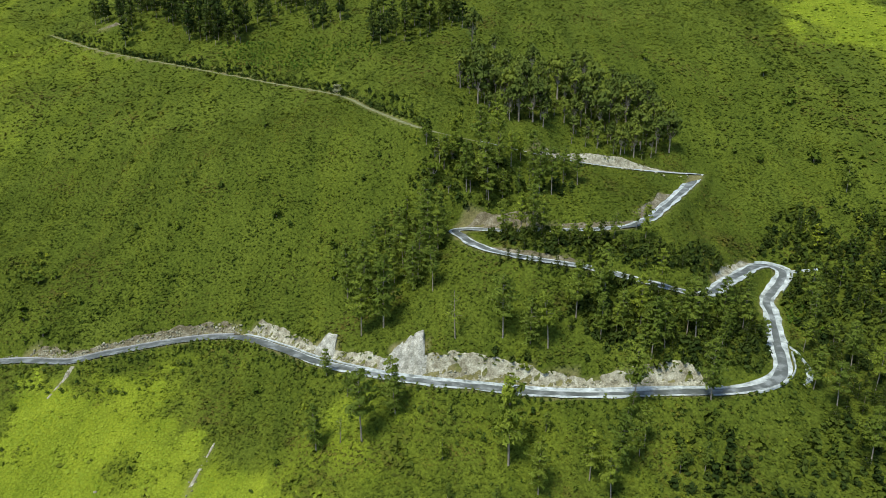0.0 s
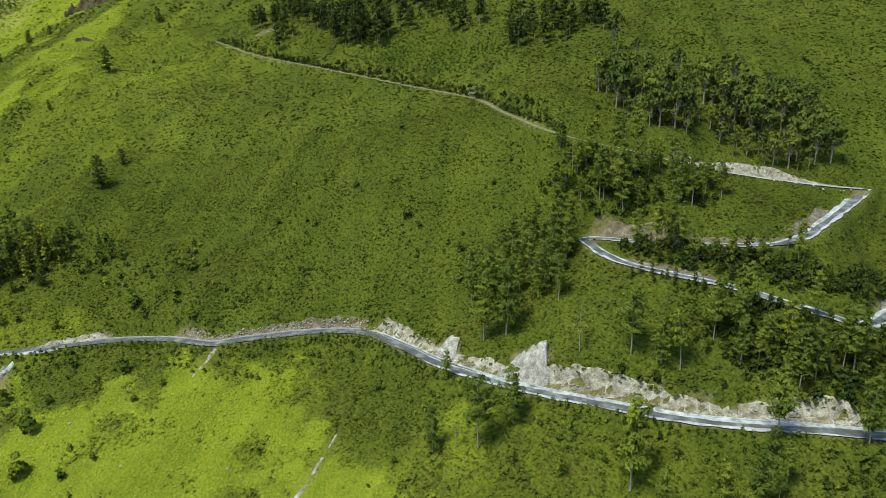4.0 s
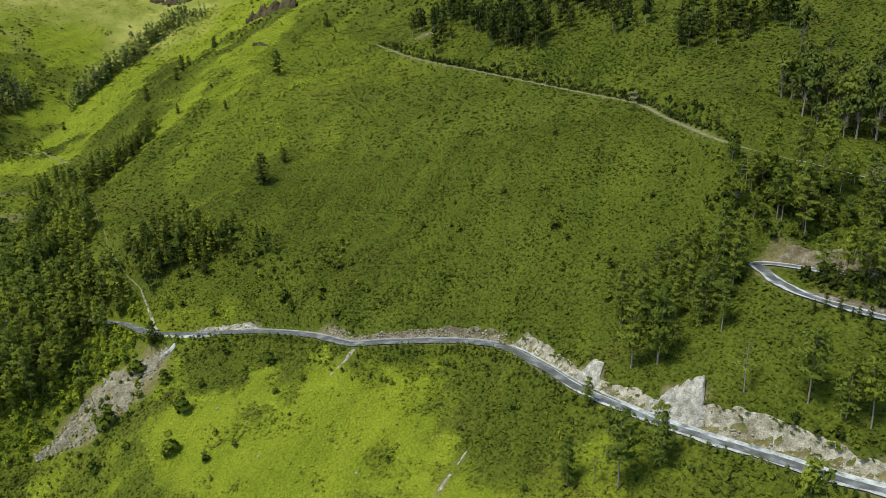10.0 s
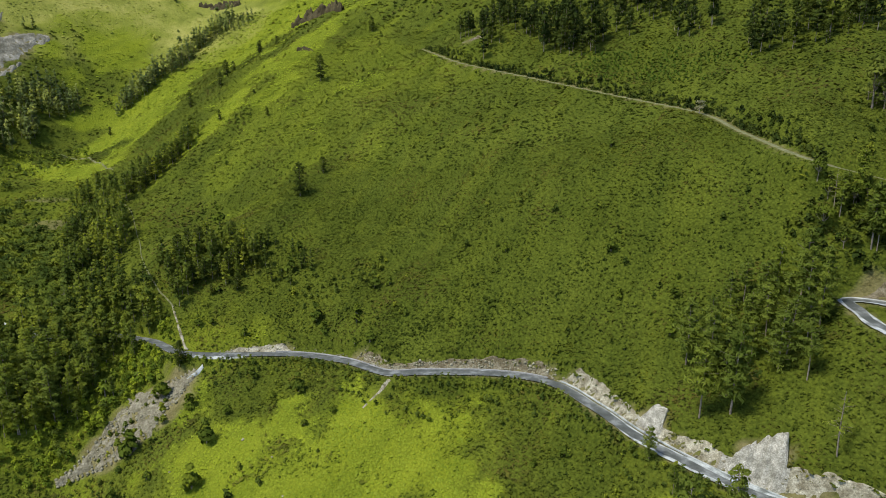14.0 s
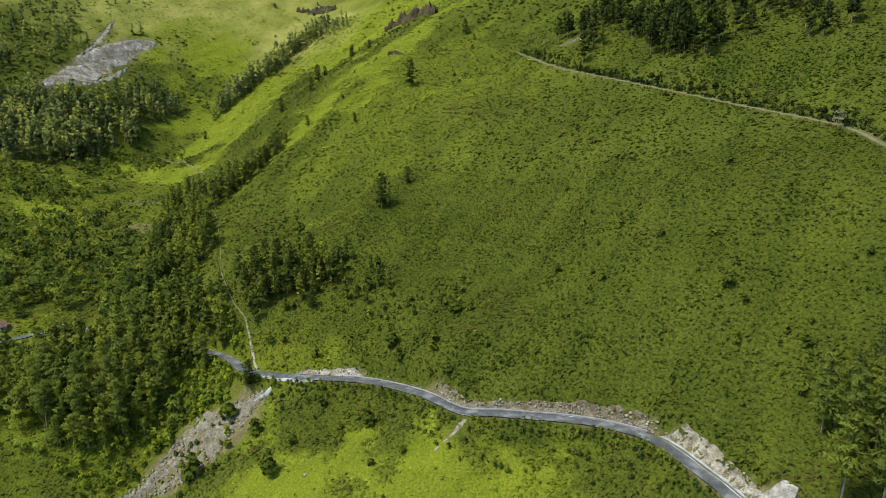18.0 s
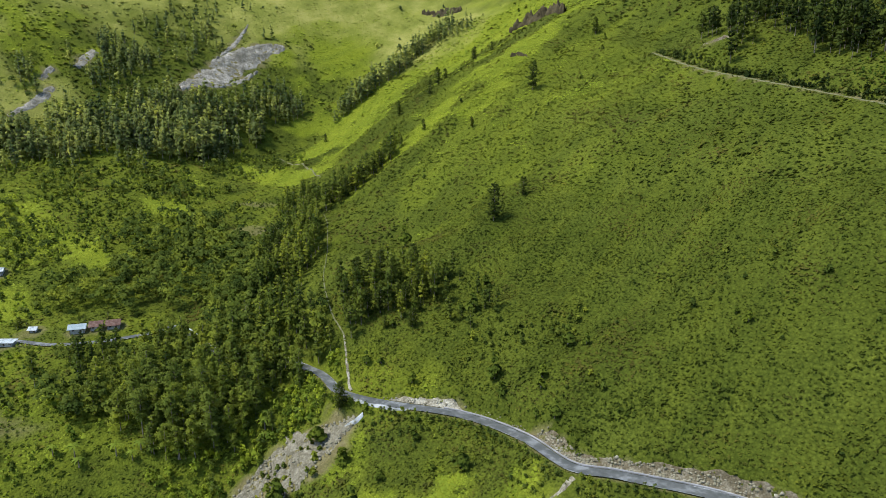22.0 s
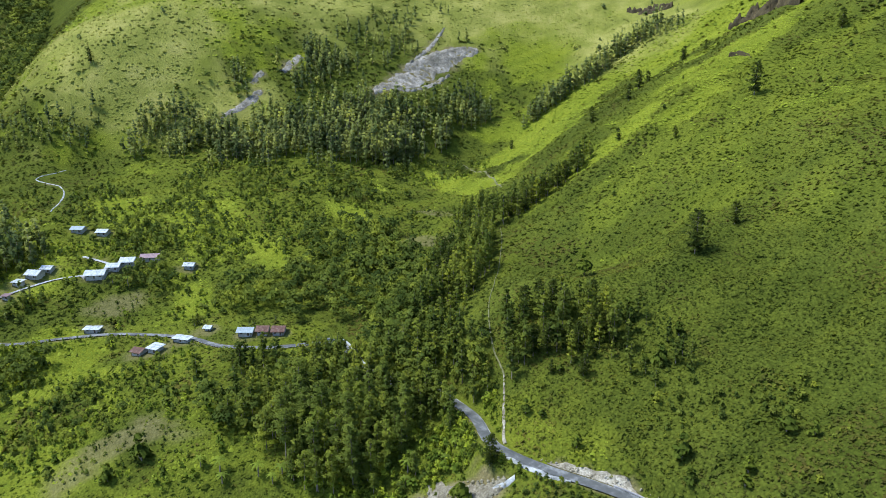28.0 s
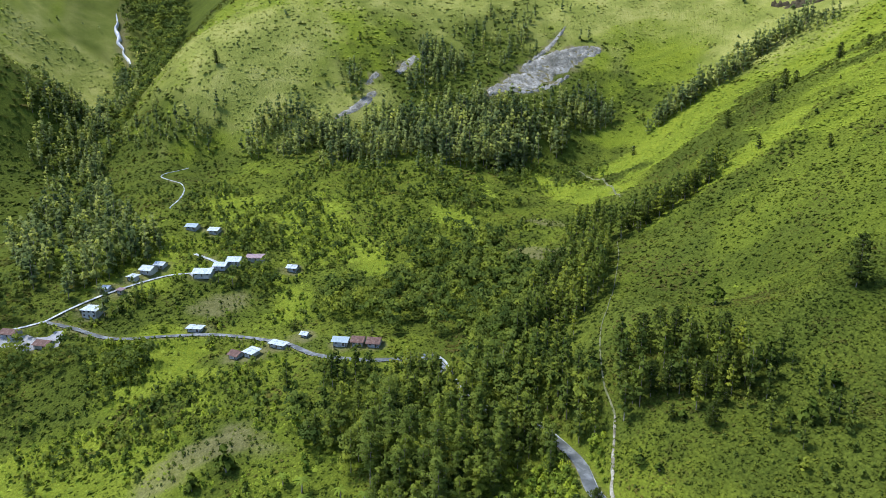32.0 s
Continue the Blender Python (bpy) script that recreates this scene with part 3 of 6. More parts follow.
def bare_ground(x, y, margin=0.0):
    """How bare the ground is: 1 on roads, slides and worn paths."""
    m = np.zeros(x.shape)
    wob = 2.2 * value_noise(x / 6, y / 6, 31) + 1.2 * value_noise(x / 2.2, y / 2.2, 32)
    for line, half in BENCHES[:1]:
        edge = np.where(x < -45, 1.65, half - 0.35)
        m = np.maximum(m, np.clip((edge + margin - nearest(x, y, line)[0]) / 0.6, 0, 1))
    for line, half in BENCHES[1:4]:
        m = np.maximum(m, np.clip((half - 0.4 + margin - nearest(x, y, line)[0]) / 0.6, 0, 1))
    m = np.maximum(m, np.clip((1.5 + margin - nearest(x, y, BENCHES[4][0])[0]) / 0.5, 0, 1))
    for line in (FOOTPATH, HIGH_PATH, FIELD_TRACK):
        m = np.maximum(m, np.clip(((0.15 if line is FOOTPATH else 0.5) + margin - nearest(x, y, polyline(line, 6))[0]) / 0.5, 0, 1))
    for points, start, end, side, reach, _, _, crags in BANKS:
        line = polyline(points, 2.0)
        along = np.concatenate([[0], np.cumsum(np.linalg.norm(np.diff(line, axis=0), axis=1))])
        line, along = line[(along >= start) & (along <= end)], along[(along >= start) & (along <= end)]
        line = line.copy()
        line[:, 2] = along
        near = (x > line[:, 0].min() - 14) & (x < line[:, 0].max() + 14) & (y > line[:, 1].min() - 14) & (y < line[:, 1].max() + 14)
        if near.any():
            r, at, hand = nearest(x[near], y[near], line)
            wide = np.full(r.shape, reach)
            for middle, half, far, _ in crags:
                wide = np.where(np.abs(at - middle) < half * 0.8, far, wide)
            inside = (hand * side > 0) & (r < 1.9 + wide * 0.85) & (at > start + 1) & (at < end - 1)
            m[near] = np.maximum(m[near], inside * 0.9)
    for hx, hy in HOUSE_SITES:
        m = np.maximum(m, 0.7 * np.clip((4.2 + 0.6 * margin - np.hypot(x - hx, y - hy)) / 1.0, 0, 1))
    for points, half in BARE + FIELDS:
        share = 0.6 if points in (FIELD, DRY_FIELD, STONY_FIELD, TERRACE) else 1.0
        line = flat_line(points, 5.0)
        w = np.interp(np.arange(len(line)), np.linspace(0, len(line) - 1, len(half)), half)
        line[:, 2] = w
        r, wide, _ = nearest(x, y, line)
        m = np.maximum(m, share * np.clip((wide + wob * np.clip(wide / 4, 0.15, 1.3) + margin - r) / 1.5, 0, 1))
    return m


def lines_of(spans):
    out = []
    for a, b, step in spans:
        out.append(np.arange(a, b, step))
    return np.concatenate(out)


def build_ground():
    far = [2600, 2000, 1500, 1150, 900, 720, 580]
    xs = np.concatenate([[-v - 200 for v in far], lines_of([(-700, -480, 8), (-480, -340, 4), (-340, 130, 1.6), (130, 220, 4), (220, 420, 14)]), far[::-1]])
    ys = np.concatenate([[-v for v in far[:-1]], lines_of([(-480, -200, 30), (-200, 0, 8), (0, 92, 4), (92, 232, 1.4), (232, 340, 3), (340, 560, 9)]), far[::-1]])
    x, y = [a.ravel() for a in np.meshgrid(xs, ys)]
    z = height(x, y)
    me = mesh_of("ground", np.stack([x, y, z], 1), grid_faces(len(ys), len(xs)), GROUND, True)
    for name, values in (("meadow", meadow(x, y)), ("bare", bare_ground(x, y)), ("dry", hazed_slope(x, y))):
        me.attributes.new(name, "FLOAT", "POINT").data.foreach_set("value", values.astype(np.float32))
    return tagged(new("ground", me), "steep green mountainside and valley ground with scrub and meadows", "ground", kind="structure")


build_ground()


# ---- roads ----
def ribbon(name, line, left, right, lift, material, step_across=1, sag=0.0):
    """A strip along a line between two offsets, each an array or a number."""
    _, side = frames_of(line)
    n = len(line)
    a, b = np.broadcast_to(left, n), np.broadcast_to(right, n)
    rows = []
    for k in np.linspace(0, 1, step_across + 1):
        off = a * (1 - k) + b * k
        q = line.copy()
        q[:, :2] += side * off[:, None]
        q[:, 2] += lift - sag * (2 * k - 1) ** 2
        rows.append(q)
    v = np.stack(rows, 1).reshape(-1, 3)
    return mesh_of(name, v, grid_faces(n, step_across + 1)[:, ::-1], material)


def wander(n, scale, seed):
    i = np.arange(n)
    return value_noise(i / scale, i * 0 + 0.5, seed)


def build_road(name, points, asphalt, verge, label, before=(), after=()):
    """asphalt and verge: half widths, given at even steps along the road. before, after: where the road it joins runs on."""
    line = polyline([*before, *points, *after], 1.0)
    first, last = [int(np.linalg.norm(line - np.array(q), axis=1).argmin()) for q in (points[0], points[-1])]
    line = line[first:last + 1]
    n = len(line)
    a, v = [np.interp(np.linspace(0, 1, n), np.linspace(0, 1, len(w)), w) for w in (asphalt, verge)]
    loose = np.clip((v - a) / 0.7, 0.2, 1.0)
    base = tagged(new(name, ribbon(name, line, v + loose * (0.6 * wander(n, 7, 1) + 0.3 * wander(n, 2, 7)), -0.86 * v - loose * (0.6 * wander(n, 6, 2) + 0.3 * wander(n, 2, 8)), 0.0, GRAVEL, 4)), label, "road", kind="structure")
    left = np.minimum(a + loose * (0.5 * wander(n, 9, 3) + 0.3 * wander(n, 2.5, 4)), v - 0.05)
    right = np.minimum(a + loose * (0.5 * wander(n, 8, 5) + 0.3 * wander(n, 2.5, 6)), 0.86 * v)
    top = new("asphalt", ribbon("asphalt", line, left, -right, 0.06, ASPHALT, 4, 0.03))
    top.parent = base
    tagged(top, "worn grey asphalt carriageway")
    return base


build_road("road", LOWER_ROAD, (1.4, 1.4, 1.4, 1.45, 1.35, 1.15, 1.1, 1.1, 1.1), (1.5, 1.5, 1.45, 1.45, 1.5, 2.0, 2.2, 2.2, 2.4), "narrow grey asphalt mountain road with white gravel verges", after=HAIRPINS[1:2])
build_road("hairpin_road", HAIRPINS, (1.05, 1.0, 1.0, 1.05, 1.0), (2.3, 2.5, 1.9, 1.8, 2.4), "asphalt hairpin road with wide white gravel verges", before=LOWER_ROAD[-2:-1])
build_road("valley_road", VALLEY_ROAD, (1.3, 1.0, 0.9), (1.4, 1.1, 1.0), "asphalt road into the village with pale verges")
for name, points in (("village_lane", VILLAGE_LANE), ("west_lane", WEST_LANE)):
    tagged(new(name, ribbon(name, polyline(points, 1.0), 0.75, -0.75, 0.02, GRAVEL, 3)), "pale concrete village lane", "lane", kind="structure")


def draped(name, points, half, lift, material, label, category="path", rough=0.0, across=4, step=0.8):
    """A strip that lies on the ground along a line in plan, its half width given at start, middle and end."""
    line = flat_line(points, step)
    n = len(line)
    w = np.interp(np.arange(n), np.linspace(0, n - 1, len(half)), half)
    _, side = frames_of(line)
    k = np.linspace(-1, 1, across + 1)
    wl, wr = [w * (1 + 0.3 * wander(n, 9, s) + 0.22 * wander(n, 3, s + 2) + 0.12 * wander(n, 1.2, s + 4)) for s in (11, 12)]
    off = np.where(k[None] > 0, k[None] * wl[:, None], k[None] * wr[:, None])
    x = line[:, 0, None] + side[:, 0, None] * off
    y = line[:, 1, None] + side[:, 1, None] * off
    z = height(x.ravel(), y.ravel()).reshape(x.shape) + lift * (1 - k[None] ** 4 * 1.4)
    if rough:
        z = z + rough * (value_noise(x / 1.6, y / 1.6, 41) + 0.6 * value_noise(x / 0.7, y / 0.7, 42)) * (1 - k[None] ** 4)
    me = mesh_of(name, np.stack([x, y, z], -1).reshape(-1, 3), grid_faces(n, across + 1)[:, ::-1], material)
    return tagged(new(name, me), label, category, kind="structure")


def plan(points):
    return [(q[0], q[1]) for q in points]


draped("path_foot", [(-155.5, 143.8), (-158.2, 144.8), (-161, 146.6), (-164.5, 148.6), (-168, 150.8), (-172.4, 153.4)], (0.6, 0.5, 0.4, 0.36, 0.32, 0.26), 0.26, ROCK, "pale stony foot of the path at the road junction", rough=0.08)
draped("footpath", plan(FOOTPATH)[2:], (0.28, 0.16, 0.16, 0.16), 0.24, PATHSOIL, "trodden pale footpath along the pine edge")
draped("high_path", plan(HIGH_PATH), (0.6, 0.5, 0.5), 0.2, PATHSOIL, "pale footpath over the grassy shoulder")
draped("field_track", plan(FIELD_TRACK), (0.4, 0.3, 0.25), 0.25, GRAVEL, "pale track climbing through the fields")
draped("hill_trail", plan(UPPER_ROAD)[3:], (1.0, 0.6, 0.65), 0.14, PATHSOIL, "narrow overgrown trail across the hillside")
tagged(new("upper_road", ribbon("upper_road", polyline(UPPER_ROAD[:5], 1.0), 1.6, -1.6, 0.02, GRAVEL, 3)), "white gravel upper road below a stony bank", "road", kind="structure")
draped("scree_slide", SCREE_SLIDE, (1.0, 5.6, 9.4, 7.4, 3.2, 0.8), 0.3, SCREE, "grey-brown scree slide below the road", "scree", 0.6, 22, 0.6)
draped("gravel_spill", [(-145.2, 139.6), (-146.3, 137), (-147.6, 134)], (0.5, 1.1, 0.5), 0.45, GRAVEL, "white gravel spilled down from the road edge", "gravel", 0.3, 8)
draped("lay_by", [(-150.5, 140.9), (-146, 142.4), (-141.5, 144.4), (-137, 147.4)], (0.3, 1.0, 1.0, 0.2), 0.32, GRAVEL, "white gravel lay-by beside the road junction", "gravel", 0.25, 8)
draped("bend_gravel", [(83.8, 148), (85.4, 143), (83.5, 137.5), (80.5, 134)], (0.5, 1.3, 1.0, 0.4), 0.3, GRAVEL, "white gravel thrown up outside the road bend", "gravel", 0.3, 6)
draped("hairpin_lay_by", [(97.5, 182), (101.5, 181.5), (107, 181)], (0.8, 1.2, 0.4), 0.3, GRAVEL, "white gravel patch beside the hairpin", "gravel", 0.15, 6)
draped("wash", WASH, (0.8, 0.45, 0.3), 0.12, ROCK, "pale stony wash below the road edge", "wash", 0.2, 6)
draped("stream_bed", STREAM, (0.3, 0.5, 0.8), 0.12, ROCK, "pale stony stream bed in the meadow", "stream bed", 0.25, 6)
draped("far_scar", FAR_SCAR, (2.5, 7.5, 9.0, 8.5, 7.5, 2.0), 0.5, FARROCK, "bare pale rock scar on the far slope", "rock scar", 0.9, 16)
draped("scar_streak", SCAR_STREAK, (0.8, 2.0, 0.6), 0.5, FARROCK, "pale rock streak above the scar", "rock scar", 0.9, 10)
draped("scar_foot", SCAR_FOOT, (0.8, 2.4, 0.8), 0.5, FARROCK, "grey rubble below the scar", "rock scar", 0.9, 10)
draped("ravine_scar", RAVINE_SCAR, (1.5, 3.0, 2.0), 0.4, FARROCK, "pale rocky scar above the far pines", "rock scar", 0.6, 8)
draped("small_scar", SMALL_SCAR, (2.0, 2.5, 2.0), 0.4, FARROCK, "small pale rock scar", "rock scar", 0.6, 8)
draped("upper_scar", UPPER_SCAR, (2.5, 3.5, 2.5), 0.4, FARROCK, "pale rock scar among far trees", "rock scar", 0.6, 8)
draped("rock_shelf", SHELF, (1.0, 1.5, 1.0), 0.3, SOIL, "pale rock ledge beside the trail", "rock ledge", 0.5, 8)


def bank(name, points, start, end, side, reach, label, material, crags=()):
    """A bare cut bank on one side of a road from start to end metres along it; crags: (at, half length, reach, bulge)."""
    line = polyline(points, 0.3 if crags else 0.45)
    along = np.concatenate([[0], np.cumsum(np.linalg.norm(np.diff(line, axis=0), axis=1))])
    m = (along >= start) & (along <= end)
    line, along = line[m], along[m]
    n = len(line)
    _, left = frames_of(line)
    ends = np.clip(np.minimum(along - start, end - along) / 4, 0.12, 1)
    r = reach * (1 + 0.4 * value_noise(along / 9, along * 0 + 1.5, 51) + 0.14 * value_noise(along / 2.5, along * 0 + 2.5, 52) + 0.07 * value_noise(along / 0.8, along * 0 + 3.5, 58)) * ends
    swell = np.zeros(n)
    for at, half, far, out in crags:
        # long on one side, steep on the other, with a broken crest
        s = (along - at) / half
        k = np.clip(np.where(s < 0.25, (s + 1.25) / 1.25, (0.95 - s) / 0.42), 0, 1)
        k = np.clip(k * (1 + 0.16 * value_noise(along / 1.1, along * 0, 53) + 0.12 * value_noise(along / 0.45, along * 0 + 4, 59)), 0, 1)
        r = np.maximum(r, far * k)
        swell = np.maximum(swell, out * k)
    cols = 34 if crags else 22
    k = np.linspace(0, 1, cols)
    off = 2.1 + r[:, None] * k[None]
    x = line[:, 0, None] + side * left[:, 0, None] * off
    y = line[:, 1, None] + side * left[:, 1, None] * off
    z = height(x.ravel(), y.ravel()).reshape(x.shape)
    dome = np.sin(np.clip(k, 0, 1) * math.pi)[None] ** 0.7
    crest = (k[None] ** 1.5 * np.clip((1 - k[None]) / 0.08, 0, 1)) * swell[:, None]
    z = z + 0.12 + dome * (0.2 + 0.5 * swell[:, None] + (0.16 + 0.2 * swell[:, None]) * (value_noise(x / 1.9, y / 1.9, 54) + 0.7 * value_noise(x / 0.7, y / 0.7, 55))) + crest
    bend = along[:, None] + 0.5 * value_noise(k[None] * 4 + 0 * along[:, None], along[:, None] / 3, 56)
    flute = np.abs(value_noise(bend / 0.9, k[None] * 1.6 + 0 * bend, 57)) + 0.5 * np.abs(value_noise(bend / 0.4, k[None] * 2.5 + 0 * bend, 60))
    z = z - dome * (0.16 + 0.75 * swell[:, None]) * (0.6 - flute)
    z[:, -1] -= 0.3
    f = grid_faces(n, cols)
    me = mesh_of(name, np.stack([x, y, z], -1).reshape(-1, 3), f if side > 0 else f, material)
    if crags:
        me.materials.append(CRAGROCK)
        me.polygons.foreach_set("material_index", (np.repeat(np.minimum(swell[:-1], swell[1:]), cols - 1) > 0.12).astype(np.int32))
    return tagged(new(name, me), label, "bank", kind="structure")


for number, (points, start, end, side, reach, label, material, crags) in enumerate(BANKS):
    bank(f"cut_bank_{number + 1}", points, start, end, side, reach, label, material, crags)

# ---- plants ----
def facing_sprays(centres, facing, shade, size, rng, scatter=0.45, long=1.25, wide=0.7):
    """Leaf sprays laid like shingles on a crown: each one turned the way that it faces, its tips bent back."""
    n = len(centres)
    w = facing + scatter * rng.normal(size=(n, 3))
    w /= np.linalg.norm(w, axis=1)[:, None] + 1e-9
    a = np.cross(w, rng.normal(size=(n, 3)))
    a /= np.linalg.norm(a, axis=1)[:, None] + 1e-9
    b = np.cross(w, a)
    s = size * (0.6 + 0.8 * rng.random((n, 1)))
    v = np.stack([centres - a * s * long - w * s * 0.3, centres + b * s * wide, centres + a * s * long - w * s * 0.3, centres - b * s * wide], 1)
    return v.reshape(-1, 3), np.arange(4 * n).reshape(-1, 4), shade.repeat(4, 0)


def clumps_of(centres, radii, outer, count, size, flat, rng, upper=0.8, long=1.25, wide=0.7):
    """Leafy clumps: count sprays over each one's shell, fewer of them underneath. outer: the way out of the crown at each clump."""
    c, r, o = np.array(centres, float), np.array(radii, float), np.array(outer, float)
    m = len(c)
    d = rng.normal(size=(m, count, 3))
    d /= np.linalg.norm(d, axis=2)[:, :, None]
    d[:, :, 2] = np.where(rng.random((m, count)) < upper, np.abs(d[:, :, 2]), d[:, :, 2])
    place = c[:, None] + d * r[:, None, None] * [1, 1, flat] * (0.65 + 0.45 * rng.random((m, count, 1)))
    shade = 0.42 * d + 0.8 * o[:, None] + [0, 0, 0.42] + 0.14 * rng.normal(size=d.shape)
    shade /= np.linalg.norm(shade, axis=2)[:, :, None] + 1e-9
    return facing_sprays(place.reshape(-1, 3), d.reshape(-1, 3), shade.reshape(-1, 3), size, rng, 0.45, long, wide)


def spray_mesh(name, parts, material):
    v, f, n = joined(parts)
    return mesh_of(name, v, f, material, normals=n)


def tube(points, radii, sides):
    """A tapered tube through points; returns vertices and quads."""
    p, run = np.array(points, float), np.gradient(np.array(points, float), axis=0)
    run /= np.linalg.norm(run, axis=1)[:, None]
    ref = np.where(np.abs(run[:, 2:3]) > 0.8, [[1.0, 0, 0]], [[0, 0, 1.0]])
    u = np.cross(run, ref)
    u /= np.linalg.norm(u, axis=1)[:, None]
    w = np.cross(run, u)
    t = np.arange(sides) / sides * 2 * math.pi
    v = p[:, None] + np.array(radii)[:, None, None] * (np.cos(t)[None, :, None] * u[:, None] + np.sin(t)[None, :, None] * w[:, None])
    n = len(p)
    i = np.arange(n - 1)[:, None] * sides
    j = np.arange(sides)[None]
    f = np.stack([i + j, i + (j + 1) % sides, i + sides + (j + 1) % sides, i + sides + j], -1).reshape(-1, 4)
    return v.reshape(-1, 3), f, ((v - p[:, None]) / np.array(radii)[:, None, None]).reshape(-1, 3)


def pine_shape(seed, tall=16.0, clear=0.38, spread=0.2, limbs=38, cards=16, size=0.27, sides=6, puff=0.058, bare=0.0):
    """Trunk with limbs, and crown, of one pine: lists of (vertices, quads, normals). bare: the share of limbs that carry no needles."""
    rng = np.random.default_rng(seed)
    bend = rng.normal(size=2) * 0.02 * tall
    zs = np.linspace(-0.8, tall, 9 if sides > 3 else 5)
    k = np.clip(zs / tall, 0, 1)
    spine = np.stack([bend[0] * k ** 2 + 0.1 * np.sin(k * 5 + seed), bend[1] * k ** 2, zs], 1)
    wood = [tube(spine, 0.0115 * tall * (1 - 0.88 * k) + 0.015, sides)]
    centres, radii, outer = [], [], []
    tiers = max(5, limbs // 4)
    for i in range(limbs):
        q = min(max((i % tiers + 0.25 * rng.normal()) / tiers, 0.0), 0.97)
        h = clear + (0.97 - clear) * q
        root = np.array([np.interp(h, k, spine[:, 0]), np.interp(h, k, spine[:, 1]), h * tall])
        reach = spread * tall * min(1.0, 0.6 + 1.8 * q) * (1.0 - 0.8 * q ** 1.7) * (0.5 + 0.65 * rng.random())
        turn = (i // tiers) * 1.57 + (i % tiers) * 0.9 + rng.normal() * 0.4
        rise = 0.05 + 0.45 * q + 0.15 * rng.normal()
        tip = root + reach * np.array([math.cos(turn), math.sin(turn), rise])
        if sides > 3:
            wood.append(tube([root, tip], [0.003 * tall, 0.0008 * tall], 3))
        if rng.random() < bare:
            continue
        for s in (1.0, 0.58, 0.3)[:2 + (q < 0.5)]:
            centres.append(root + (tip - root) * (s + 0.1 * rng.normal()) + rng.normal(size=3) * 0.012 * tall)
            radii.append(puff * tall * (0.75 + 0.55 * rng.random()) * (1 - 0.3 * q))
            outer.append([math.cos(turn) * s, math.sin(turn) * s, 0.25 + 0.5 * q])
    centres.append([spine[-1, 0], spine[-1, 1], tall * 0.985])
    radii.append(puff * tall * 0.7)
    outer.append([0, 0, 1])
    return wood, [clumps_of(centres, radii, outer, cards, size * tall / 16, 0.62, rng, 0.8, 1.7 if sides > 3 else 1.3, 0.55 if sides > 3 else 0.7)]


def broadleaf_shape(seed, tall=8.0, wide=0.42, lumps=9, leaves=34, size=0.36, low=0.42):
    rng = np.random.default_rng(seed)
    wood = [tube([(0, 0, -0.5), (0.1, 0, 0.25 * tall), (0.15, 0.1, 0.6 * tall)], [0.022 * tall, 0.016 * tall, 0.005 * tall], 6)]
    centres, radii, outer = [], [], []
    for i in range(lumps):
        turn, r = i * 2.4 + rng.random(), wide * tall * 0.66 * math.sqrt((i + 0.3) / lumps) * (0.8 + 0.4 * rng.random())
        c = np.array([r * math.cos(turn), r * math.sin(turn), tall * (0.8 - low * (r / (wide * tall)) ** 1.2 + 0.1 * rng.normal())])
        wood.append(tube([(0.1, 0, 0.3 * tall), (c + [0, 0, 0.25 * tall]) / 2 * [1, 1, 1], c], [0.009 * tall, 0.006 * tall, 0.002 * tall], 3))
        centres.append(c)
        radii.append(tall * (0.11 + 0.09 * rng.random()) * min(1.0, wide / 0.3))
        outer.append([math.cos(turn) * r / (wide * tall), math.sin(turn) * r / (wide * tall), 0.5])
    return wood, [clumps_of(centres, radii, outer, leaves, size * tall / 8, 0.85, rng, 0.75, 1.1)]


def bush_shape(seed, leaves=150, size=0.24, point=0.0):
    """A ragged shrub about 2 m high, rounded or pointed, of a few leafy clumps."""
    rng = np.random.default_rng(seed)
    lobes = 6
    t = np.arange(lobes) * 2.4 + rng.random(lobes)
    r = 0.62 * np.sqrt(np.arange(lobes) / lobes)
    z = 1.55 - 1.15 * r / 0.62 + 0.25 * rng.normal(size=lobes)
    c = np.stack([r * np.cos(t) * (1 - 0.4 * point), r * np.sin(t) * (1 - 0.4 * point), np.maximum(z, 0.35)], 1)
    out = np.stack([np.cos(t) * r, np.sin(t) * r, 0.4 + 0 * r], 1)
    wood = [tube([(0, 0, -0.4), (0.05, 0, 0.5), (0.0, 0.1, 1.3)], [0.07, 0.05, 0.02], 4), tube([(0, 0, 0.1), (0.4, 0.2, 1.0)], [0.04, 0.01], 3), tube([(0, 0, 0.1), (-0.4, -0.1, 0.9)], [0.04, 0.01], 3)]
    return wood, [clumps_of(c, (0.52 - 0.2 * point * z / 2) * (0.8 + 0.4 * rng.random(lobes)), out, max(4, leaves // lobes), size, 1.0, rng, 0.85, 1.1)]


def make_tree(name, shape, leaf, label, category="tree"):
    wood, crown = shape
    tree = tagged(new(name), label, category)
    for piece, parts, material in (("trunk", wood, BARK), ("crown", crown, leaf)):
        ob = new(piece, spray_mesh(piece, parts, material))
        ob.parent = tree
    return tree


def stand(x, y, scale, turn, lean=0.0, sink=0.0):
    z = float(height(np.array([x]), np.array([y]))[0]) - sink
    return Matrix.Translation((x, y, z)) @ Euler((lean, lean * 0.5, turn)).to_matrix().to_4x4() @ Matrix.Diagonal((scale, scale, scale, 1))


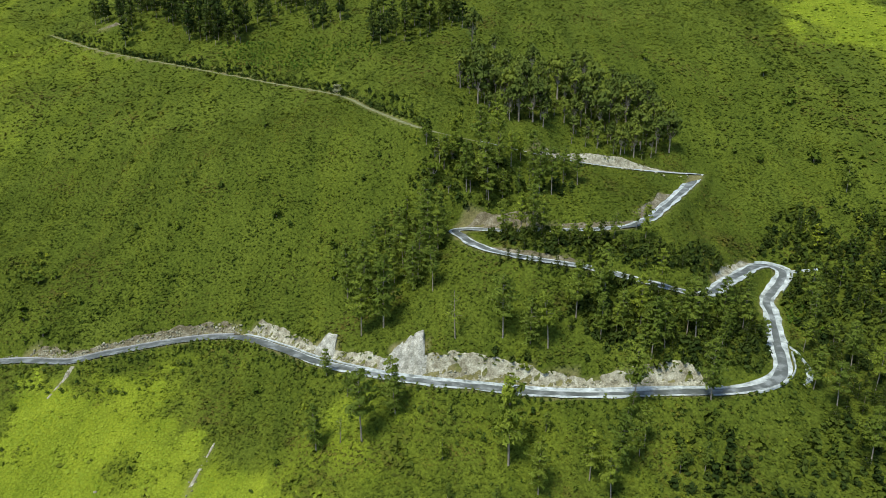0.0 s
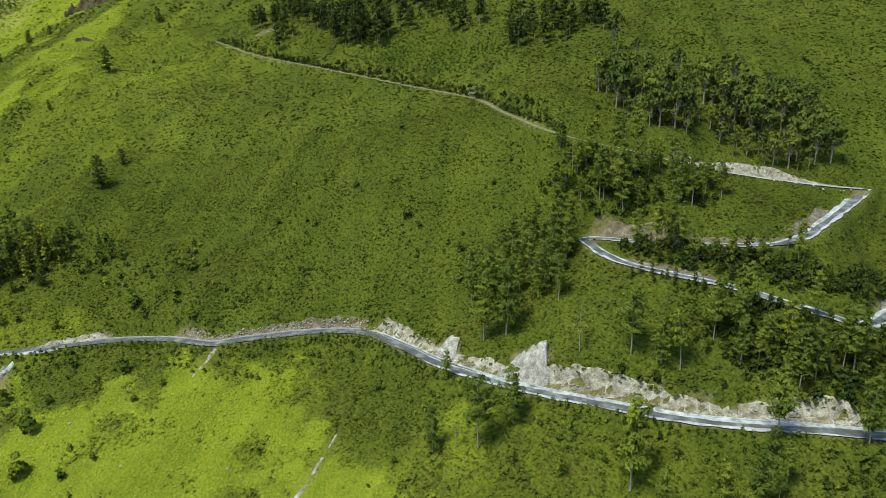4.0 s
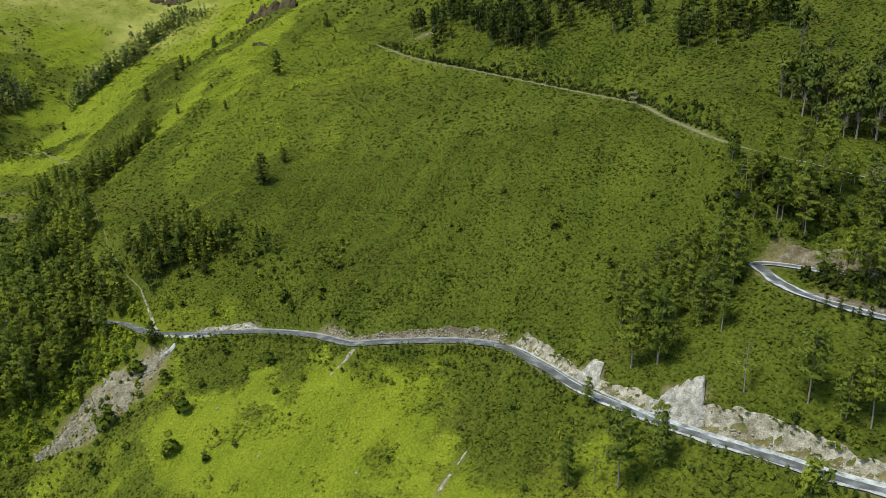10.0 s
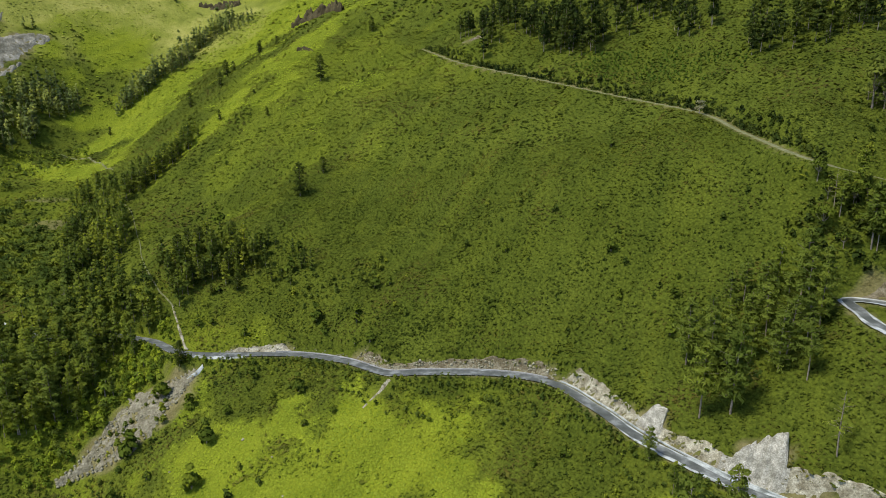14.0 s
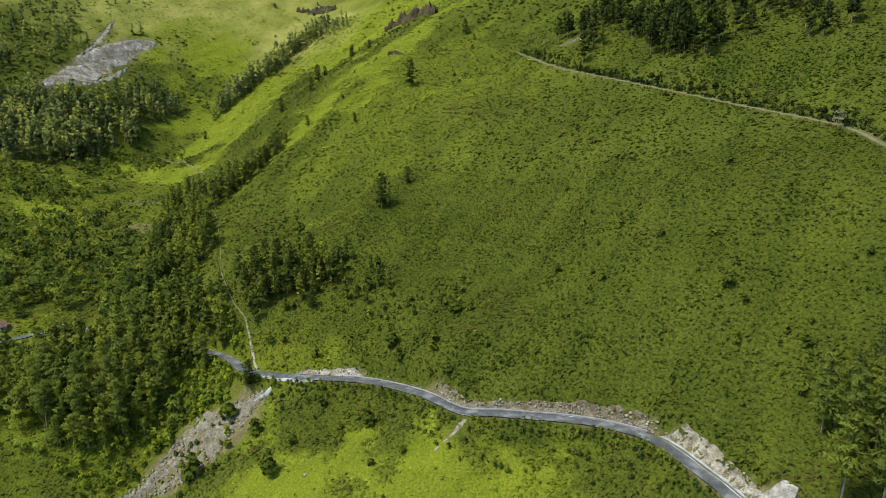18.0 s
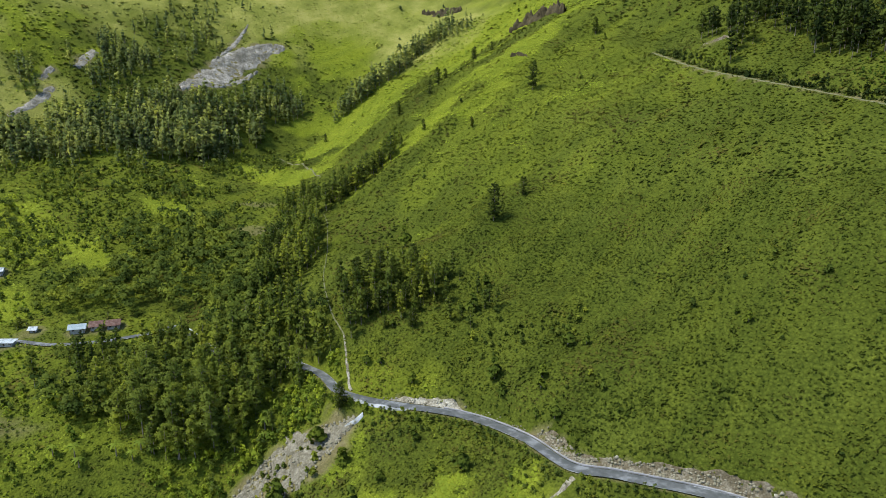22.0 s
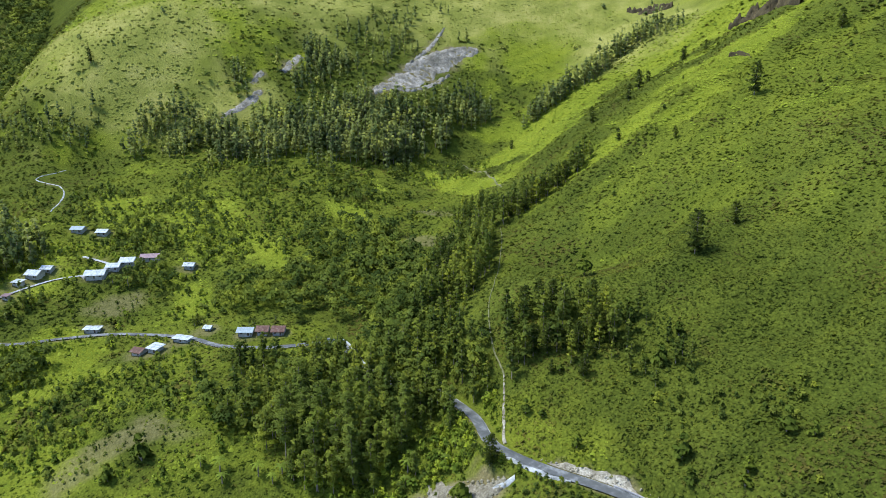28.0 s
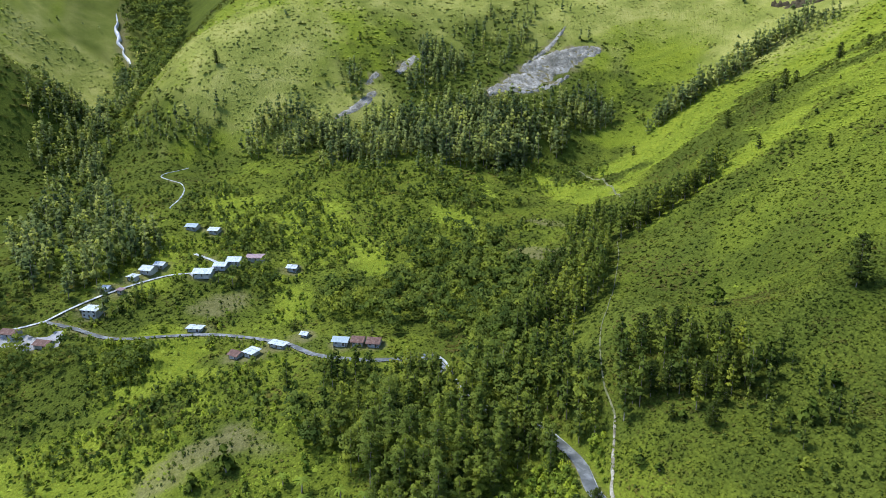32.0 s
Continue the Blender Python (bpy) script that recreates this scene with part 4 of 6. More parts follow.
def plant(kinds, spots, group):
    """Stand one of the kinds on each spot (x, y, scale); the kinds themselves take the first spots."""
    rng = random.Random(7)
    for i, (x, y, scale) in enumerate(spots):
        ob = kinds[i % len(kinds)]
        m = stand(x, y, scale, rng.random() * 6.28, rng.gauss(0, 0.03))
        if ob.get("group") is None:
            ob["group"] = group
            ob.matrix_basis = m
        else:
            copy_thing(ob, m)


def scatter_in(rng, cx, cy, rx, ry, turn, count, apart, gaps=-0.35):
    """Spots inside a ragged ellipse, no nearer to one another than apart; gaps: how open it is, from -1 to 1."""
    c, s, out, tries = math.cos(radians(turn)), math.sin(radians(turn)), [], 0
    while len(out) < count and tries < count * 30:
        tries += 1
        a, r = rng.random() * 6.2832, math.sqrt(rng.random())
        u, v = rx * r * math.cos(a), ry * r * math.sin(a)
        x, y = cx + u * c - v * s, cy + u * s + v * c
        if all((x - p) ** 2 + (y - q) ** 2 > apart * apart for p, q in out):
            out.append((x, y))
    p = np.array(out)
    du, dv = p[:, 0] - cx, p[:, 1] - cy
    r = np.hypot((du * c + dv * s) / rx, (dv * c - du * s) / ry)
    p = p[value_noise(p[:, 0] / 13, p[:, 1] / 13, 77) + 0.5 * value_noise(p[:, 0] / 5, p[:, 1] / 5, 78) + 0.9 * (0.7 - r) > gaps]
    clear = bare_ground(p[:, 0], p[:, 1], 1.5) < 0.1
    return [tuple(q) for q in p[clear]]


def merged(name, shapes, spots, material, label, category, field=None, bark=0):
    """Many plants or stones of a kind in one mesh: spots (x, y, scale). bark: how many of each shape's first faces are trunk."""
    rng = np.random.default_rng(11)
    spots = np.array(spots)
    z = height(spots[:, 0], spots[:, 1])
    vs, fs, ns, base, own, wood, each = [], [], [], 0, [], [], []
    for i, (v, f, *face) in enumerate(shapes):
        pick = np.arange(i, len(spots), len(shapes))
        a = rng.random(len(pick)) * 6.2832
        c, s = np.cos(a)[:, None], np.sin(a)[:, None]
        k = spots[pick, 2][:, None]
        x = (v[None, :, 0] * c - v[None, :, 1] * s) * k + spots[pick, 0][:, None]
        y = (v[None, :, 0] * s + v[None, :, 1] * c) * k + spots[pick, 1][:, None]
        q = v[None, :, 2] * k * (0.85 + 0.3 * rng.random((len(pick), 1))) + z[pick][:, None]
        vs.append(np.stack([x, y, q], -1).reshape(-1, 3))
        if field:
            own.append(field(spots[pick, 0], spots[pick, 1]).repeat(len(v)))
        if face:
            w = face[0]
            ns.append(np.stack([w[None, :, 0] * c - w[None, :, 1] * s, w[None, :, 0] * s + w[None, :, 1] * c, np.broadcast_to(w[None, :, 2], x.shape)], -1).reshape(-1, 3))
        fs.append((f[None] + (np.arange(len(pick)) * len(v))[:, None, None] + base).reshape(-1, f.shape[1]))
        each.append(rng.random(len(pick)).repeat(len(v)))
        wood.append(np.tile(np.arange(len(f)) < bark, len(pick)))
        base += len(pick) * len(v)
    me = mesh_of(name, np.vstack(vs), np.vstack(fs), material, normals=np.vstack(ns) if ns else None)
    if field:
        me.attributes.new("meadow", "FLOAT", "POINT").data.foreach_set("value", np.concatenate(own).astype(np.float32))
    me.attributes.new("plant", "FLOAT", "POINT").data.foreach_set("value", np.concatenate(each).astype(np.float32))
    if bark:
        me.materials.append(BARK)
        me.polygons.foreach_set("material_index", np.concatenate(wood).astype(np.int32))
    return tagged(new(name, me), label, category, kind="stuff")


def lowered_for_view(spots, to_camera=(0.85, -0.1), reach=9.0, low=0.4):
    """Growth that would hide lanes and houses from the camera is shortened; so is growth at the junction."""
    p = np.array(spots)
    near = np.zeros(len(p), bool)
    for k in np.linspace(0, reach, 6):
        near |= bare_ground(p[:, 0] - to_camera[0] * k, p[:, 1] - to_camera[1] * k, 0.3) > 0.3
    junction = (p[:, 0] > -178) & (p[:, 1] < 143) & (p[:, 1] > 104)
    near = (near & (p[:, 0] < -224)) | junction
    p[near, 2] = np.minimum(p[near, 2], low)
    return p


def joined(parts):
    """Pieces (vertices, faces, and the way each vertex faces where given) as one."""
    vs, fs, ns, base = [], [], [], 0
    for v, f, *n in parts:
        vs.append(v), fs.append(f + base), ns.extend(n)
        base += len(v)
    return (np.vstack(vs), np.vstack(fs), np.vstack(ns)) if ns else (np.vstack(vs), np.vstack(fs))


# ---- trees that can be told apart (x, y, height) ----
HAIRPIN_PINES = [(-20.1, 152.1, 16.1), (-14.8, 153.0, 18.9), (2.8, 144.2, 12.3), (-2.6, 157.7, 11.5), (-7.7, 161.0, 12.8), (12.4, 187.5, 16.5),
    (6.7, 187.4, 14.5), (21.2, 180.1, 11.5), (24.3, 179.8, 12.3), (24.0, 139.9, 18.9), (20.0, 140.8, 15.0), (13.8, 142.9, 15.2),
    (47.0, 137.5, 16.5), (40.7, 130.3, 15.8), (57.2, 127.9, 11.9), (39.8, 141.5, 11.0), (59.0, 140.7, 10.9), (55.8, 140.8, 10.9),
    (65.7, 141.2, 9.6), (37.4, 149.8, 11.3), (52.0, 154.1, 8.6), (50.6, 174.7, 8.5)]
ROADSIDE_PINES = [(-10.5, 130.3, 17.1), (-17.3, 125.0, 16.8), (13.3, 118.1, 22.1), (28.9, 113.9, 11.0), (34.3, 114.8, 12.5), (41.3, 120.2, 13.4),
    (-27.3, 143.3, 8.6), (85.7, 129.8, 11.4), (82.8, 134.3, 12.2), (86.6, 117.8, 12.7), (-27.1, 125.3, 9.4), (-21.8, 136.5, 8.4)]
SLOPE_PINES = [(-223.4, 293.7, 10.3), (-310.8, 345.3, 11.3), (-493.0, 66.7, 9.4), (-167.3, 222.7, 11.6), (-165.8, 207.0, 13.3), (-203.1, 201.3, 6.9),
    (-297.5, 303.9, 10.5), (-360.4, 272.1, 9.3), (-232.6, 264.5, 5.3), (-302, 314, 10.0), (-298, 277, 8.6), (-290, 338, 9.2), (-286, 288, 8.8), (-305, 339, 11.0), (-258, 259, 6.0), (-493.2, 154.1, 7.5), (-224.8, 342.1, 8.6), (-265.4, 92.2, 6.9)]
SLOPE_BUSHES = [(-77.3, 187.7, 4.9), (-80.5, 189.3, 3.1), (-48.5, 188.5, 6.7), (-49.8, 140.4, 2.5), (-35.5, 124.0, 4.1), (124.5, 266.3, 5.5),
    (128.9, 251.6, 8.5), (122.8, 219.0, 12.9), (108.0, 225.5, 4.4), (121.8, 245.9, 4.6), (-44.4, 143.4, 6.2), (80.6, 276.0, 4.3),
    (-112.7, 166.5, 4.8), (-99.6, 137.7, 5.3), (-59.0, 223.0, 3.0), (-109.5, 178.5, 4.5), (-35.4, 177.2, 2.5), (-30.0, 172.6, 4.0),
    (-43.8, 180.3, 3.3), (-39.1, 169.0, 3.2), (-13.1, 176.9, 4.8), (-68.0, 125.8, 2.5)]
MEADOW_BUSHES = [(-119.0, 138.1, 5.1), (-113.5, 141.7, 5.1), (-139.1, 129.2, 6.0), (-127.7, 130.8, 6.6), (-126.1, 122.4, 6.4), (-146.8, 118.1, 9.5),
    (-136.3, 112.6, 5.8), (-121.4, 113.1, 6.2), (-141.7, 106.8, 6.1), (-95.9, 127.1, 2.6), (-104.6, 132.9, 2.4), (-129.5, 142.3, 4.9),
    (-111.3, 164.3, 7.0), (-125.2, 164.1, 5.2)]
LOWER_SLOPE_BUSHES = [(-119.8, 160.9, 4.6), (-109.0, 159.8, 5.2), (-103.6, 159.4, 4.3), (-146.0, 177.7, 7.2), (-149.0, 176.0, 6.0), (-188.6, 189.5, 6.9),
    (-150.2, 187.2, 5.0), (-228.0, 232.6, 5.2), (-161.8, 181.9, 5.4), (-31.2, 181.6, 4.5), (-31.4, 185.7, 3.8)]
NEAR_SLOPE_BUSHES = [(-114.0, 177.3, 5.1), (-142.6, 152.9, 4.5), (-130.5, 181.7, 1.9), (-206.0, 71.4, 6.9), (-204.5, 63.7, 6.8), (-154.4, 152.5, 5.5),
    (-158.2, 150.5, 3.5), (-162.7, 172.5, 4.3), (-161.1, 161.7, 5.7), (-150.7, 136.1, 6.6)]

PINES = [make_tree("pine_tree", pine_shape(1, clear=0.34, spread=0.23), NEEDLES, "tall slender pine with a pale bare lower trunk"),
         make_tree("pine_tree", pine_shape(2, clear=0.22, spread=0.25), NEEDLES, "full pine with drooping green needles"),
         make_tree("pine_tree", pine_shape(3, clear=0.44, spread=0.21, limbs=32), NEEDLES, "tall slender pine with a high light crown"),
         make_tree("pine_tree", pine_shape(4, clear=0.12, spread=0.25, limbs=46), NEEDLES, "young conical pine branched to the ground"),
         make_tree("pine_tree", pine_shape(8, clear=0.40, spread=0.25, limbs=32, puff=0.066), NEEDLES, "pine with an open crown of separate needle clumps"),
         make_tree("pine_tree", pine_shape(9, clear=0.3, spread=0.18, limbs=40), NEEDLES, "narrow pine with short upturned limbs")]
BUSHES = [make_tree("shrub", bush_shape(11, point=0.75), SHRUB, "dark green conical shrub on the slope", "shrub"),
          make_tree("shrub", bush_shape(12, point=0.35), SHRUB, "dark rounded leafy shrub on the slope", "shrub"),
          make_tree("shrub", bush_shape(13, point=0.6), SHRUB, "dark ragged shrub on the slope", "shrub")]
GUMS = [make_tree("gum_tree", broadleaf_shape(16, 12.0, 0.24, 13, 30, 0.30), GUM, "slender gum tree with thin pale trunk and rounded crown"),
        make_tree("gum_tree", broadleaf_shape(17, 12.0, 0.20, 11, 30, 0.30), GUM, "tall gum tree with pale trunk and small rounded crown")]
DARK_TREES = [make_tree("broadleaf_tree", broadleaf_shape(18, 8.0, 0.42, 10, 40, 0.3), SHRUB, "dark bushy broadleaf tree in the gully below the trail")]
BARE_TREE = make_tree("bare_tree", pine_shape(15, tall=12.0, clear=0.35, spread=0.24, limbs=24, cards=8, size=0.24, puff=0.04, bare=0.4), NEEDLES, "almost leafless pale tree with bare limbs")
rng = random.Random(3)


def off_road(spots, tall):
    """Spots as (x, y, scale) of a plant of that height, moved down the slope off any road."""
    p = np.array(spots)
    for _ in range(4):
        p[:, 1] -= np.where(bare_ground(p[:, 0], p[:, 1], 0.3) > 0.1, 1.5, 0.0)
    return [(x, y, h / tall) for x, y, h in p]


bare_x, bare_y, bare_h = HAIRPIN_PINES[2]
BARE_TREE.matrix_basis = stand(bare_x, bare_y, bare_h / 12.0, 0.4)
spots = off_road(HAIRPIN_PINES[:2] + HAIRPIN_PINES[3:] + ROADSIDE_PINES, 16.0)
# woods: centre, half axes, turn, count, scale range, spacing
NEAR_WOODS = [(50, 145, 22, 7, -4, 14, 0.6, 0.95, 4.0), (-13, 170, 13, 9, 20, 34, 0.55, 0.9, 3.0), (20, 192, 24, 9, 0, 24, 0.6, 0.95, 3.6), (45, 164, 34, 3, -10, 10, 0.4, 0.7, 3.4),
              (104, 146, 20, 22, 20, 8, 0.6, 0.9, 5), (-190, 117, 19, 16, 20, 60, 0.55, 0.9, 3.2), (-172, 122, 8, 8, 0, 8, 0.4, 0.62, 3.2), (20, 118, 40, 9, 0, 10, 0.35, 0.7, 4)]
JUNCTION_PINES = [(-171.5, 138.2, 8.5), (-174, 139.4, 9.0), (-177, 139.4, 10.0), (-180, 139, 10.5), (-185, 138.4, 10.5), (-178, 133.5, 9.0), (-190, 134, 10.0), (77.2, 147.6, 6.5), (78.6, 151.5, 6.0)]
spots += [(x, y, h / 16.0) for x, y, h in JUNCTION_PINES]
for cx, cy, rx, ry, turn, count, lo, hi, apart in NEAR_WOODS:
    spots += [(x, y, rng.uniform(lo, hi) * (0.55 if x < -196 and y > 112 else 1.0)) for x, y in scatter_in(rng, cx, cy, rx, ry, turn, count, apart, -0.8)]
plant(PINES, spots, "hillside pines")
YOUNG_PINES = [make_tree("young_pine_tree", pine_shape(10, clear=0.05, spread=0.27, limbs=48, cards=10, size=0.34, puff=0.06), DARKNEEDLES, "dense dark young pine in the thicket by the hairpins"),
               make_tree("young_pine_tree", pine_shape(14, clear=0.08, spread=0.22, limbs=44, cards=10, size=0.34, puff=0.055), DARKNEEDLES, "narrow dark young pine in the thicket by the hairpins")]
DENSE_PINES = [make_tree("pine_tree", pine_shape(5, clear=0.08, spread=0.35, limbs=60, cards=12, size=0.32, puff=0.06), DARKNEEDLES, "dense dark pine standing alone on the slope"),
               make_tree("pine_tree", pine_shape(6, clear=0.12, spread=0.29, limbs=54, cards=12, size=0.32, puff=0.055), DARKNEEDLES, "dense dark conical pine on the open slope")]
dark = [(36, 164, 30, 4, -12, 46, 0.3, 0.55, 2.4), (60, 145, 18, 8, 10, 56, 0.35, 0.75, 2.6), (70, 165, 8, 9, 0, 22, 0.3, 0.5, 2.4), (112, 178, 20, 20, 0, 60, 0.4, 0.75, 3.4), (104, 146, 16, 18, 0, 40, 0.35, 0.65, 3.4), (98, 122, 16, 12, 0, 34, 0.4, 0.75, 3.2), (30, 146, 16, 4, -4, 16, 0.3, 0.5, 2.8)]
lone = scatter_in(rng, -172, 166, 18, 11, 20, 26, 3.4, -0.6) + scatter_in(rng, -236, 174, 36, 9, -36, 34, 4.0, -0.6) + scatter_in(rng, -267, 222, 28, 6, 86, 22, 3.6, -0.6)
for cx, cy, rx, ry, turn, count, lo, hi, apart in dark:
    thicket = [(x, y, rng.uniform(lo, hi)) for x, y in scatter_in(rng, cx, cy, rx, ry, turn, count, apart, -0.8)]
    plant(YOUNG_PINES, thicket, "dark young pines")
# a screen of them below the middle leg of the hairpins
leg = [q for q in polyline(HAIRPINS, 1.5) if 14 < q[0] < 62 and 148 < q[1] < 163]
plant(YOUNG_PINES, [(q[0] + rng.gauss(0, 0.5), q[1] - rng.uniform(2.8, 4.6), rng.uniform(0.26, 0.46)) for q in leg], "dark young pines")
plant(DENSE_PINES, [(-152, 137.6, 0.46)] + off_road(SLOPE_PINES, 13.5) + [(x, y, rng.uniform(0.4, 0.8)) for x, y in lone], "slope pines")
grove = scatter_in(rng, 44, 238, 40, 22, 8, 190, 2.5, -0.5) + scatter_in(rng, 30, 262, 26, 12, 0, 26, 4.0, 0.0)
plant(GUMS, [(x, y, 0.45 + 0.8 * rng.random() ** 1.3) for x, y in grove], "gum tree grove")
plant(DARK_TREES, [(x, y, rng.uniform(0.5, 0.9)) for x, y in scatter_in(rng, 0, 192, 7, 6, 0, 9, 2.6)], "dark gully trees")
plant(BUSHES, off_road(SLOPE_BUSHES + MEADOW_BUSHES + LOWER_SLOPE_BUSHES + NEAR_SLOPE_BUSHES, 3.9), "slope shrubs")

# ---- far woods ----
def plain_pine(seed, limbs, cards, size, puff, clear=0.28, spread=0.17):
    wood, crown = pine_shape(seed, 15, clear, spread, limbs, cards, size, 3, puff)
    return joined(wood[:1] + crown)


PLAIN_TRUNK = 12
mid_pines = [plain_pine(20 + i, 20, 5, 0.56, 0.058, 0.28, 0.19) for i in range(5)]
low_pines = [plain_pine(26 + i, 12, 4, 0.78, 0.062, 0.22, 0.17) for i in range(5)]
low_broad = [joined(broadleaf_shape(32 + i, 8, 0.45, 9, 11, 0.58)[1]) for i in range(5)]
# woods: centre, half axes, turn, count, scale range, spacing, openness
UPPER_WOODS = [(-110, 308, 44, 11, -10, 110, 0.4, 1.15, 3.0, -0.15), (-92, 322, 70, 20, -8, 150, 0.4, 1.0, 3.4, 0.15), (-112, 334, 44, 18, 0, 90, 0.5, 0.9, 3.6, -0.2), (-6, 288, 27, 20, 20, 80, 0.4, 1.1, 3.4, 0.0), (-150, 336, 20, 12, 0, 36, 0.45, 0.8, 3.4, 0.0)]
MID_WOODS = [(-240, 176, 42, 11, -36, 190, 0.5, 0.85, 2.7, -0.6), (-268, 223, 30, 6, 86, 90, 0.45, 0.8, 2.4, -0.6), (-290, 208, 12, 8, 40, 24, 0.4, 0.7, 2.8, -0.2), (-195, 152, 28, 10, 0, 90, 0.35, 0.75, 2.9, -0.4),
             (-173, 168, 17, 11, 30, 40, 0.35, 0.75, 3.0, -0.2), (-185.5, 136.5, 7, 2.6, 10, 12, 0.45, 0.65, 1.9, -1.5), (-195, 131.5, 14, 4, 25, 26, 0.55, 0.85, 2.2, -1.5), (-208, 118, 36, 19, 54, 170, 0.35, 0.75, 2.9, -0.3), (-190, 113, 20, 13, 28, 50, 0.35, 0.75, 3.0, -0.3), (-150, 178, 16, 8, 0, 12, 0.25, 0.45, 3, 0.0), (-163, 178, 9, 7, 0, 10, 0.35, 0.6, 3, -0.4),
             (124, 172, 22, 34, 0, 60, 0.35, 0.7, 3.4, -0.3)]
FAR_WOODS = [(-438, 103, 34, 15, 61, 130, 0.5, 0.9, 3.4, 0.0), (-414, 158, 42, 22, 62, 330, 0.65, 1.0, 3.2, -0.35), (-404, 212, 42, 22, 86, 360, 0.65, 1.05, 3.1, -0.5), (-386, 200, 26, 9, 91, 70, 0.7, 1.05, 2.8, -0.6), (-456, 183, 44, 28, 69, 190, 0.5, 0.85, 4.0, 0.0), (-462, 262, 40, 14, 80, 60, 0.45, 0.8, 4.0, 0.0), (-446, 214, 66, 34, 75, 150, 0.5, 0.9, 4.6, 0.1), (-392, 165, 60, 20, 66, 90, 0.45, 0.85, 4.4, 0.15),
             (-404, 262, 22, 12, 90, 70, 0.5, 0.95, 3.2, -0.1), (-378, 342, 52, 5, 90, 150, 0.45, 0.9, 2.3, -0.7), (-386, 300, 16, 8, 60, 22, 0.35, 0.7, 3.0, 0.0), (-362, 384, 22, 6, 30, 24, 0.4, 0.7, 3.2, -0.1), (-480, 240, 30, 60, 0, 110, 0.35, 0.7, 5.0, 0.25),
             (-488, -16, 52, 22, 10, 300, 0.5, 0.85, 3.4, -0.4), (-470, 40, 40, 18, 60, 90, 0.35, 0.7, 4.0, 0.1), (-356, 14, 66, 26, 18, 280, 0.55, 0.95, 3.6, -0.2), (-600, -4, 80, 11, 0, 130, 0.6, 1.0, 4.0, -0.6)]
for name, shapes, woods, leaf, words in (("upper_woods", mid_pines, UPPER_WOODS, DARKWOOD, "dark woods above the hillside trail"), ("pine_woods", mid_pines, MID_WOODS, MIDWOOD, "pine woods on the lower slopes"), ("far_pine_woods", low_pines, FAR_WOODS, HAZED_FARWOOD, "distant pine woods on the valley slopes")):
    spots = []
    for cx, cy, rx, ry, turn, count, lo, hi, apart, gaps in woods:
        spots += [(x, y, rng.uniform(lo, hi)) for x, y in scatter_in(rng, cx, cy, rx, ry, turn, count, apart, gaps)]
    merged(name, shapes, lowered_for_view(spots, low=0.3), leaf, words, "woods", bark=PLAIN_TRUNK)
BROAD_WOODS = [(-292, 160, 28, 22, 17, 170, 0.45, 1.05, 2.9, -0.4), (-262, 140, 44, 19, 61, 330, 0.4, 1.05, 2.8, -0.55), (-205, 121, 40, 23, 54, 300, 0.35, 0.95, 2.9, -0.45), (-225, 150, 34, 12, -20, 150, 0.35, 0.95, 2.8, -0.5),
               (-303, 76, 16, 13, 8, 40, 0.4, 0.9, 3.2, -0.1), (-272, 28, 26, 10, 65, 70, 0.4, 0.95, 3.0, -0.1), (-360, 16, 70, 26, 18, 260, 0.5, 1.1, 3.6, 0.05), (-330, 95, 30, 20, 40, 60, 0.35, 0.8, 3.4, 0.15), (-352, 150, 60, 30, 69, 190, 0.3, 0.75, 3.2, 0.2),
               (-246, 50, 46, 24, 47, 90, 0.25, 0.6, 3.0, 0.15), (-500, -16, 60, 24, 8, 220, 0.5, 0.9, 3.6, -0.4), (-600, -2, 100, 12, 0, 230, 0.6, 1.0, 3.6, -0.8), (-730, 8, 130, 28, 0, 300, 1.0, 1.6, 5, -2), (-440, 130, 50, 26, 62, 120, 0.4, 0.8, 3.6, 0.2),
               (-366, 220, 40, 14, 90, 70, 0.3, 0.7, 3.0, 0.1), (-170, 122, 18, 14, 0, 50, 0.35, 0.8, 2.6, -0.1), (-285, -10, 40, 24, 0, 120, 0.5, 1.2, 3.6, -0.1)]
spots = []
for cx, cy, rx, ry, turn, count, lo, hi, apart, gaps in BROAD_WOODS:
    spots += [(x, y, rng.uniform(lo, hi)) for x, y in scatter_in(rng, cx, cy, rx, ry, turn, count, apart, gaps)]
merged("valley_woods", low_broad, lowered_for_view(spots), VALLEYWOOD, "dark broadleaf woods of the valley", "woods")

# coffee bushes and hedges between the fields
spots = []
for cx, cy, rx, ry, turn, count, gaps in ((-350, 130, 84, 54, 60, 1500, -0.1), (-300, 60, 54, 44, 30, 620, -0.1), (-240, 50, 50, 30, 40, 520, 0.0), (-370, 60, 44, 44, 0, 560, -0.05), (-380, 215, 40, 34, 60, 420, 0.05), (-300, 190, 30, 20, 20, 260, 0.0)):
    spots += [(x, y, 0.35 + 1.05 * rng.random() ** 2) for x, y in scatter_in(rng, cx, cy, rx, ry, turn, count, 1.6, gaps)]
merged("field_bushes", [joined(bush_shape(110 + i, 32, 0.42)[1]) for i in range(5)], spots, VALLEYWOOD, "dark coffee bushes and hedges between the fields", "bushes")

